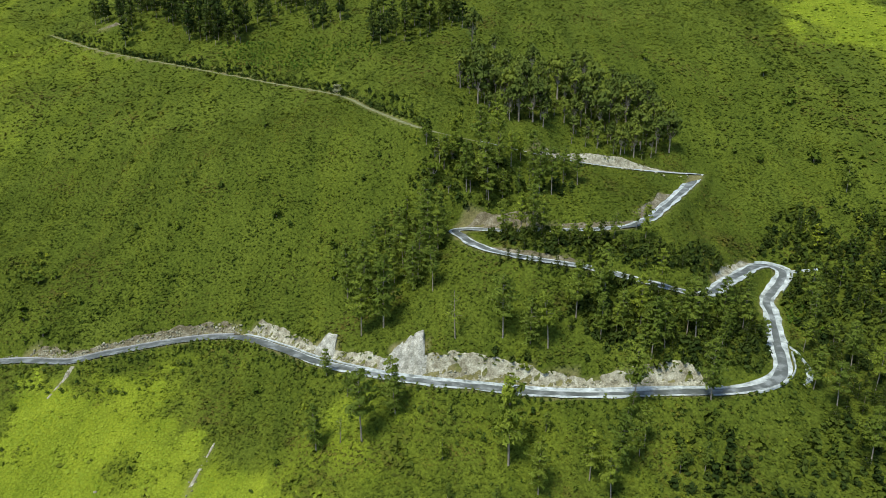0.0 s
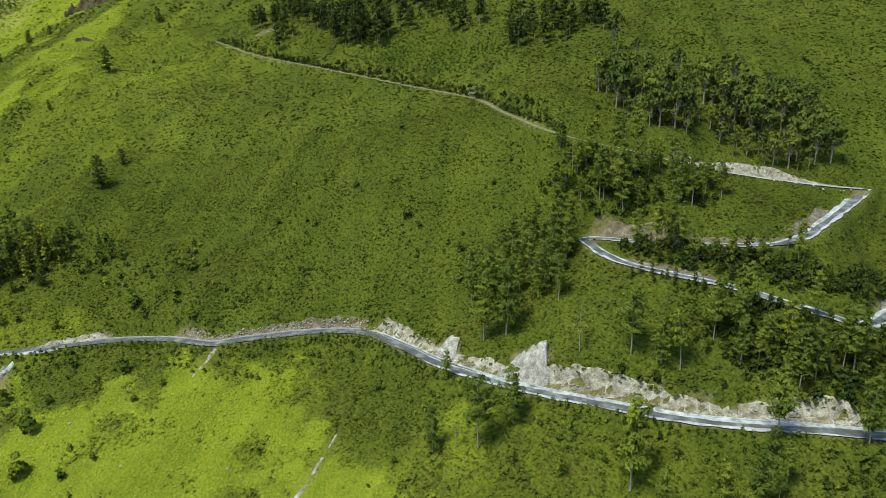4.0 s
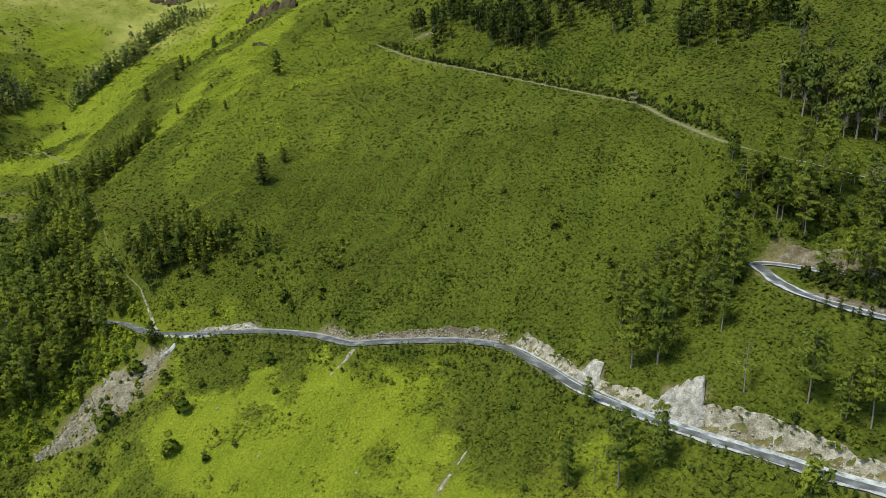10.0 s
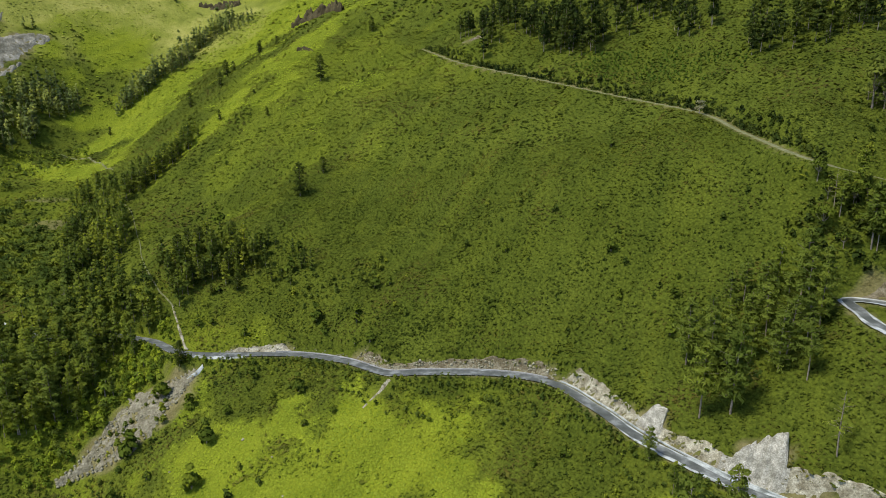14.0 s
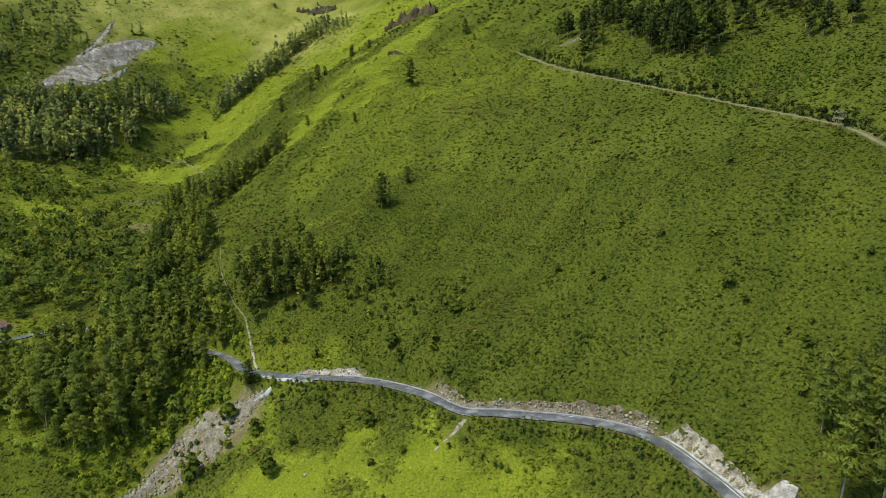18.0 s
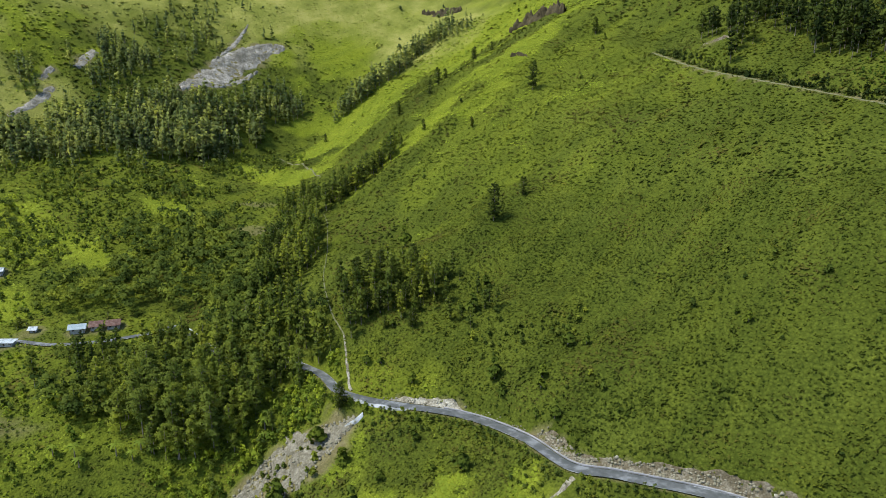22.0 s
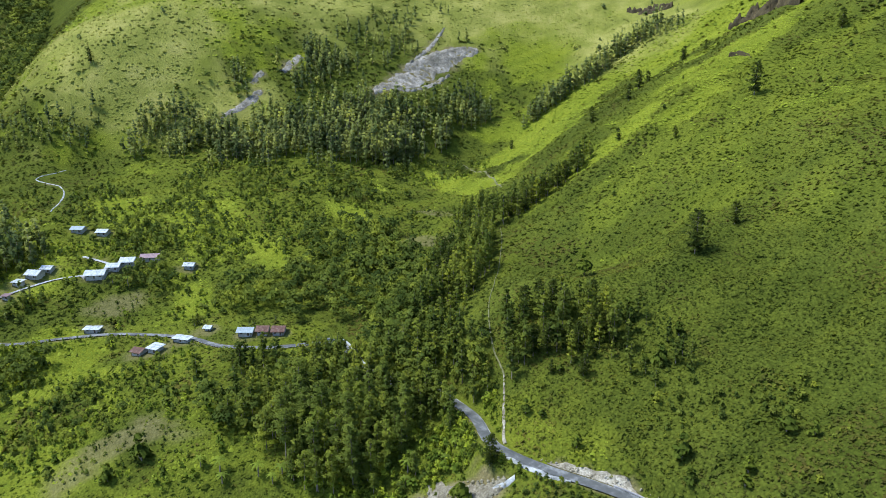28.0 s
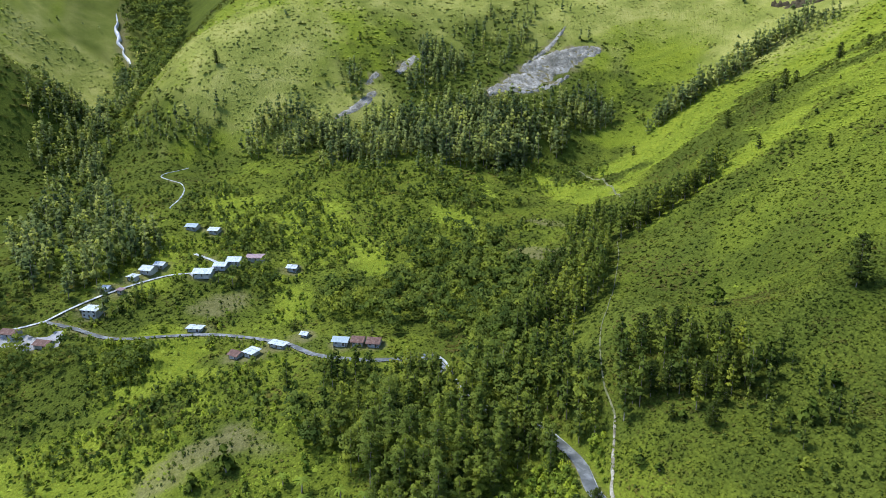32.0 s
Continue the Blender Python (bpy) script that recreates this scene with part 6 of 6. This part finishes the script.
HOUSES = [(62, 9.5, 6, 6.0, ROOF_WHITE, "lean", 0.7, 2, "two-storey white block house with flat zinc roof"),
          (55, 8.0, 7, 3.0, ROOF_WHITE, "gable", 1.8, 1, "white house with bright zinc roof"),
          (55, 5.0, 4, 2.6, ROOF_WHITE, "lean", 0.5, 1, "small shed with zinc roof"),
          (70, 11.0, 8, 3.2, ROOF_WHITE, "gable", 1.8, 1, "large house with bright zinc roof"),
          (70, 7.0, 7, 3.0, ROOF_WHITE, "gable", 1.4, 1, "house with bright zinc roof joined to its neighbours"),
          (70, 8.0, 8, 3.2, ROOF_WHITE, "gable", 1.8, 1, "house with bright zinc roof"),
          (75, 11.0, 7, 3.0, ROOF_PINK, "gable", 1.4, 1, "long house with faded red roof"),
          (60, 8.0, 6, 3.0, ROOF_BLUE, "gable", 1.5, 1, "white house with pale blue roof"),
          (60, 7.0, 6, 3.0, ROOF_WHITE, "gable", 1.4, 1, "white house with zinc roof"),
          (60, 6.0, 5, 2.6, ROOF_WHITE, "gable", 1.2, 1, "small field house with pale roof"),
          (64, 7.5, 6, 3.2, ROOF_BLUE, "gable", 1.3, 1, "roadside house with blue-grey sheet roof"),
          (64, 5.5, 7, 3.0, ROOF_RUST, "gable", 1.5, 1, "roadside house with rusted roof"),
          (64, 6.0, 7, 3.2, ROOF_RUST, "gable", 1.6, 1, "white roadside house with rusted roof"),
          (40, 6.0, 5, 2.6, ROOF_RUST, "gable", 1.2, 1, "low house with dark red rusted roof"),
          (40, 6.0, 5, 2.6, ROOF_WHITE, "lean", 0.8, 1, "low shed with pale patched roof"),
          (50, 3.2, 3, 2.4, ROOF_WHITE, "gable", 0.8, 1, "tiny white roadside hut"),
          (65, 8.0, 3.6, 2.6, ROOF_WHITE, "lean", 0.4, 1, "long low roadside stall with white roof"),
          (60, 9.0, 6, 2.8, ROOF_RUST, "gable", 1.4, 1, "house with brown rusted roof"),
          (60, 8.0, 6, 2.8, ROOF_RUST, "gable", 1.4, 1, "house with red-brown roof by the lane"),
          (60, 4.0, 3.5, 2.4, ROOF_WHITE, "gable", 0.8, 1, "small hut with pale roof by the lane"),
          (60, 3.0, 2.6, 2.2, ROOF_PINK, "lean", 0.4, 1, "small shelter with red roof"),
          (48, 9.0, 3.4, 2.4, ROOF_WHITE, "lean", 0.4, 1, "long low white stall on the road bend"),
          (60, 6.0, 5, 2.8, ROOF_WHITE, "gable", 1.2, 1, "white house with bright zinc roof by the lane")]
for (x, y), (turn, w, d, h, roof, kind, rise, storeys, label) in zip(HOUSE_SITES, HOUSES):
    house(x, y, turn, w * 0.92, d, h * 0.72, roof, kind, rise, PLASTER, storeys, label)

GARDEN_TREES = [make_tree("garden_tree", broadleaf_shape(48, 8.0, 0.45, 11, 26, 0.34), SHRUB, "dark leafy tree in a village garden"),
                make_tree("garden_tree", broadleaf_shape(49, 8.0, 0.36, 9, 26, 0.34), GUM, "green leafy tree beside a village house")]
rng = random.Random(21)
gardens = [(hx + rng.uniform(3.5, 7), hy + rng.uniform(-5, 5), rng.uniform(0.22, 0.42)) for hx, hy in HOUSE_SITES for _ in range(2)] + [(hx - rng.uniform(4, 8), hy + rng.uniform(-6, 6), rng.uniform(0.4, 0.8)) for hx, hy in HOUSE_SITES for _ in range(3)]
plant(GARDEN_TREES, [q for q in gardens if bare_ground(np.array([q[0]]), np.array([q[1]]), 1.0)[0] < 0.1], "village garden trees")

draped("waterfall", WATERFALL, (0.7, 1.1, 1.6, 0.6, 1.3, 0.6), 1.6, FOAM, "thin white waterfall in the wooded ravine", "waterfall", 0.5, 6)

CONCRETE = grainy("pale concrete yard", [(0.3, (0.24, 0.255, 0.255)), (0.7, (0.42, 0.44, 0.45))], 0.3, 3.0, 0.9, 0.02)
draped("yard", [(-290, 0), (-287, 9), (-285, 20)], (3.0, 4.5, 3.0), 0.35, CONCRETE, "pale concrete yard beside the lane", "yard", 0.0, 4)
draped("forecourt", [(-309, 58), (-313, 66), (-317, 76)], (2.4, 3.4, 2.2), 0.4, CONCRETE, "pale concrete forecourt between the houses", "yard", 0.0, 4)
DARKROCK = grainy("dark weathered cliff rock", [(0.3, (0.032, 0.026, 0.009)), (0.5, (0.074, 0.062, 0.026)), (0.7, (0.135, 0.115, 0.055))], 0.15, 0.9, 1.0, 0.4, fine_amount=0.8)
draped("cliff", [(-304, 368), (-294, 374), (-276, 372), (-262, 366)], (1.5, 5.0, 4.0, 1.0), 3.0, DARKROCK, "dark rocky outcrop near the crest of the spur", "cliff", 3.4, 18)
draped("upper_cliff", [(-422, 402), (-408, 408), (-394, 416)], (1.0, 4.0, 2.0), 1.6, DARKROCK, "dark cliff band high above the gully", "cliff", 2.2, 18)
draped("crest_rock", [(-254, 313), (-250, 316), (-244, 315)], (0.8, 1.6, 0.6), 0.8, DARKROCK, "weathered rocks on the grassy crest", "rock", 1.0, 10)


# ---- stones ----
def boulder_shape(seed, rough=0.28, detail=2):
    r = random.Random(seed)
    bm = bmesh.new()
    bmesh.ops.create_icosphere(bm, subdivisions=detail, radius=0.5)
    for v in bm.verts:
        v.co *= 1 + rough * noise.noise(v.co * 2.3 + Vector((seed, 0, 0)))
        v.co.x *= 1.25
        v.co.z *= 0.75
    me = bpy.data.meshes.new("boulder")
    bm.to_mesh(me)
    bm.free()
    me.materials.append(ROCK)
    return me


STONES = [boulder_shape(i) for i in range(5)]
SMALL_STONES = [boulder_shape(i + 9, 0.6, 1) for i in range(5)]
rng = random.Random(9)


def along_road(points, start, end):
    line = polyline(points, 1.0)
    along = np.concatenate([[0], np.cumsum(np.linalg.norm(np.diff(line, axis=0), axis=1))])
    return [(q[0], q[1]) for q in line[(along >= start) & (along <= end)]]


def stones_along(points, start, end, side, near, far, count, small, large, label, group):
    line = polyline(points, 0.7)
    along = np.concatenate([[0], np.cumsum(np.linalg.norm(np.diff(line, axis=0), axis=1))])
    _, left = frames_of(line)
    for i in range(count):
        j = int(np.searchsorted(along, rng.uniform(start, end)))
        j = min(j, len(line) - 1)
        off = rng.uniform(near, far) * side
        x, y = line[j, 0] + left[j, 0] * off, line[j, 1] + left[j, 1] * off
        s = small + (large - small) * rng.random() ** 2
        z = float(height(np.array([x]), np.array([y]))[0])
        ob = tagged(new("boulder", STONES[i % len(STONES)]), label, "boulder", group)
        ob.matrix_basis = Matrix.Translation((x, y, z + 0.3 + 0.1 * s)) @ Euler((rng.gauss(0, 0.3), rng.gauss(0, 0.3), rng.random() * 6.28)).to_matrix().to_4x4() @ Matrix.Diagonal((s, s, s, 1))


stones_along(LOWER_ROAD, 86, 140, 1, 2.2, 4.2, 110, 0.2, 0.75, "pale grey boulder at the foot of the road bank", "road bank boulders")
stones_along(LOWER_ROAD, 142, 260, 1, 2.2, 4.0, 90, 0.2, 0.7, "pale limestone block fallen beside the road", "road bank boulders")
stones_along(UPPER_ROAD, 5, 56, 1, 1.8, 3.8, 40, 0.25, 0.9, "pale boulder on the upper road bank", "upper bank boulders")
stones_along(LOWER_ROAD, 46, 66, 1, 2.1, 3.6, 24, 0.2, 0.6, "pale stone on the bank by the junction", "road bank boulders")


def rubble(name, points, half, count, small, large, label, material=SCREE, shift=0.0):
    """Loose blocks over a strip of ground, too many to pick apart."""
    line = flat_line(points, 1.0)
    w = np.interp(np.arange(len(line)), np.linspace(0, len(line) - 1, len(half)), half)
    _, left = frames_of(line)
    spots = []
    for i in range(count):
        j = rng.randrange(len(line))
        off = shift + rng.uniform(-0.95, 0.95) * w[j]
        spots.append((line[j, 0] + left[j, 0] * off, line[j, 1] + left[j, 1] * off, small + (large - small) * rng.random() ** 2))
    shapes = []
    for me in SMALL_STONES:
        v = np.array([tuple(q.co) for q in me.vertices]) + [0, 0, 0.35]
        shapes.append((v, np.array([tuple(p.vertices) for p in me.polygons])))
    return merged(name, shapes, spots, material, label, "rubble")


BANKSTONE = grainy("pale grey bank stones", [(0.3, (0.155, 0.147, 0.088)), (0.7, (0.35, 0.345, 0.245))], 1.4, 4.0, 0.95, 0.05)
rubble("scree_rubble", SCREE_SLIDE, (1.0, 5.6, 9.4, 7.4, 3.4, 1.0), 1100, 0.2, 0.9, "loose grey blocks lying on the scree slide", BANKSTONE)
rubble("bank_rubble", along_road(LOWER_ROAD, 85, 141), (0.7, 1.0, 1.1), 800, 0.25, 0.8, "pale grey stones heaped along the road bank", BANKSTONE, 3.1)
rubble("bank_rubble", along_road(LOWER_ROAD, 44, 84), (0.6, 0.7, 0.5), 240, 0.2, 0.55, "pale stones along the road bank", BANKSTONE, 2.7)
rubble("crag_rubble", along_road(LOWER_ROAD, 142, 262), (0.7, 0.9, 0.9), 900, 0.2, 0.75, "fallen limestone pieces below the cut bank", BANKSTONE, 3.1)
rubble("stream_stones", STREAM, (0.8, 1.0, 1.6), 40, 0.15, 0.5, "pale stones in the stream bed")
for x, y in scatter_in(rng, -95, 122, 38, 14, 8, 14, 5):
    ob = tagged(new("boulder", STONES[int(abs(x)) % 5]), "pale boulder lying in the meadow grass", "boulder", "meadow boulders")
    ob.matrix_basis = stand(x, y, rng.uniform(0.4, 0.8), rng.random() * 6)


# ---- kerbs and walls ----
def kerb(name, points, start, end, offset, wide, tall, material, label, category):
    """A low wall of even section along a road."""
    line = polyline(points, 1.0)
    along = np.concatenate([[0], np.cumsum(np.linalg.norm(np.diff(line, axis=0), axis=1))])
    _, left = frames_of(line)
    m = (along >= start) & (along <= end)
    line, left = line[m], left[m]
    rows = []
    for off, up in ((-wide / 2, -0.1), (-wide / 2, tall), (-wide / 4, tall + 0.04), (wide / 4, tall + 0.04), (wide / 2, tall), (wide / 2, -0.1)):
        q = line.copy()
        q[:, :2] += left * (offset + off)
        q[:, 2] += up
        rows.append(q)
    v = np.stack(rows, 1).reshape(-1, 3)
    return tagged(new(name, mesh_of(name, v, grid_faces(len(line), 6)[:, ::-1], material)), label, category, kind="structure")


kerb("gutter_kerb_1", LOWER_ROAD, 60, 140, 1.85, 0.22, 0.22, CONCRETE, "pale concrete gutter kerb at the foot of the bank", "kerb")
kerb("gutter_kerb_2", LOWER_ROAD, 142, 264, 2.15, 0.24, 0.25, GRAVEL, "white concrete gutter kerb at the foot of the bank", "kerb")
kerb("guard_wall_1", VALLEY_ROAD, 8, 52, -1.75, 0.3, 0.6, GRAVEL, "low white guard wall on the road bend", "wall")
kerb("guard_wall_2", LOWER_ROAD, 268, 290, -2.3, 0.3, 0.5, GRAVEL, "low white guard wall outside the road bend", "wall")
kerb("guard_wall_3", HAIRPINS, 24, 46, -2.4, 0.3, 0.5, GRAVEL, "low white guard wall at the hairpin", "wall")


# ---- to true size ----
for ob in list(scene.objects):
    if ob.parent is None and ob.type in ("MESH", "EMPTY"):
        ob.matrix_basis = Matrix.Scale(METRES, 4) @ ob.matrix_basis
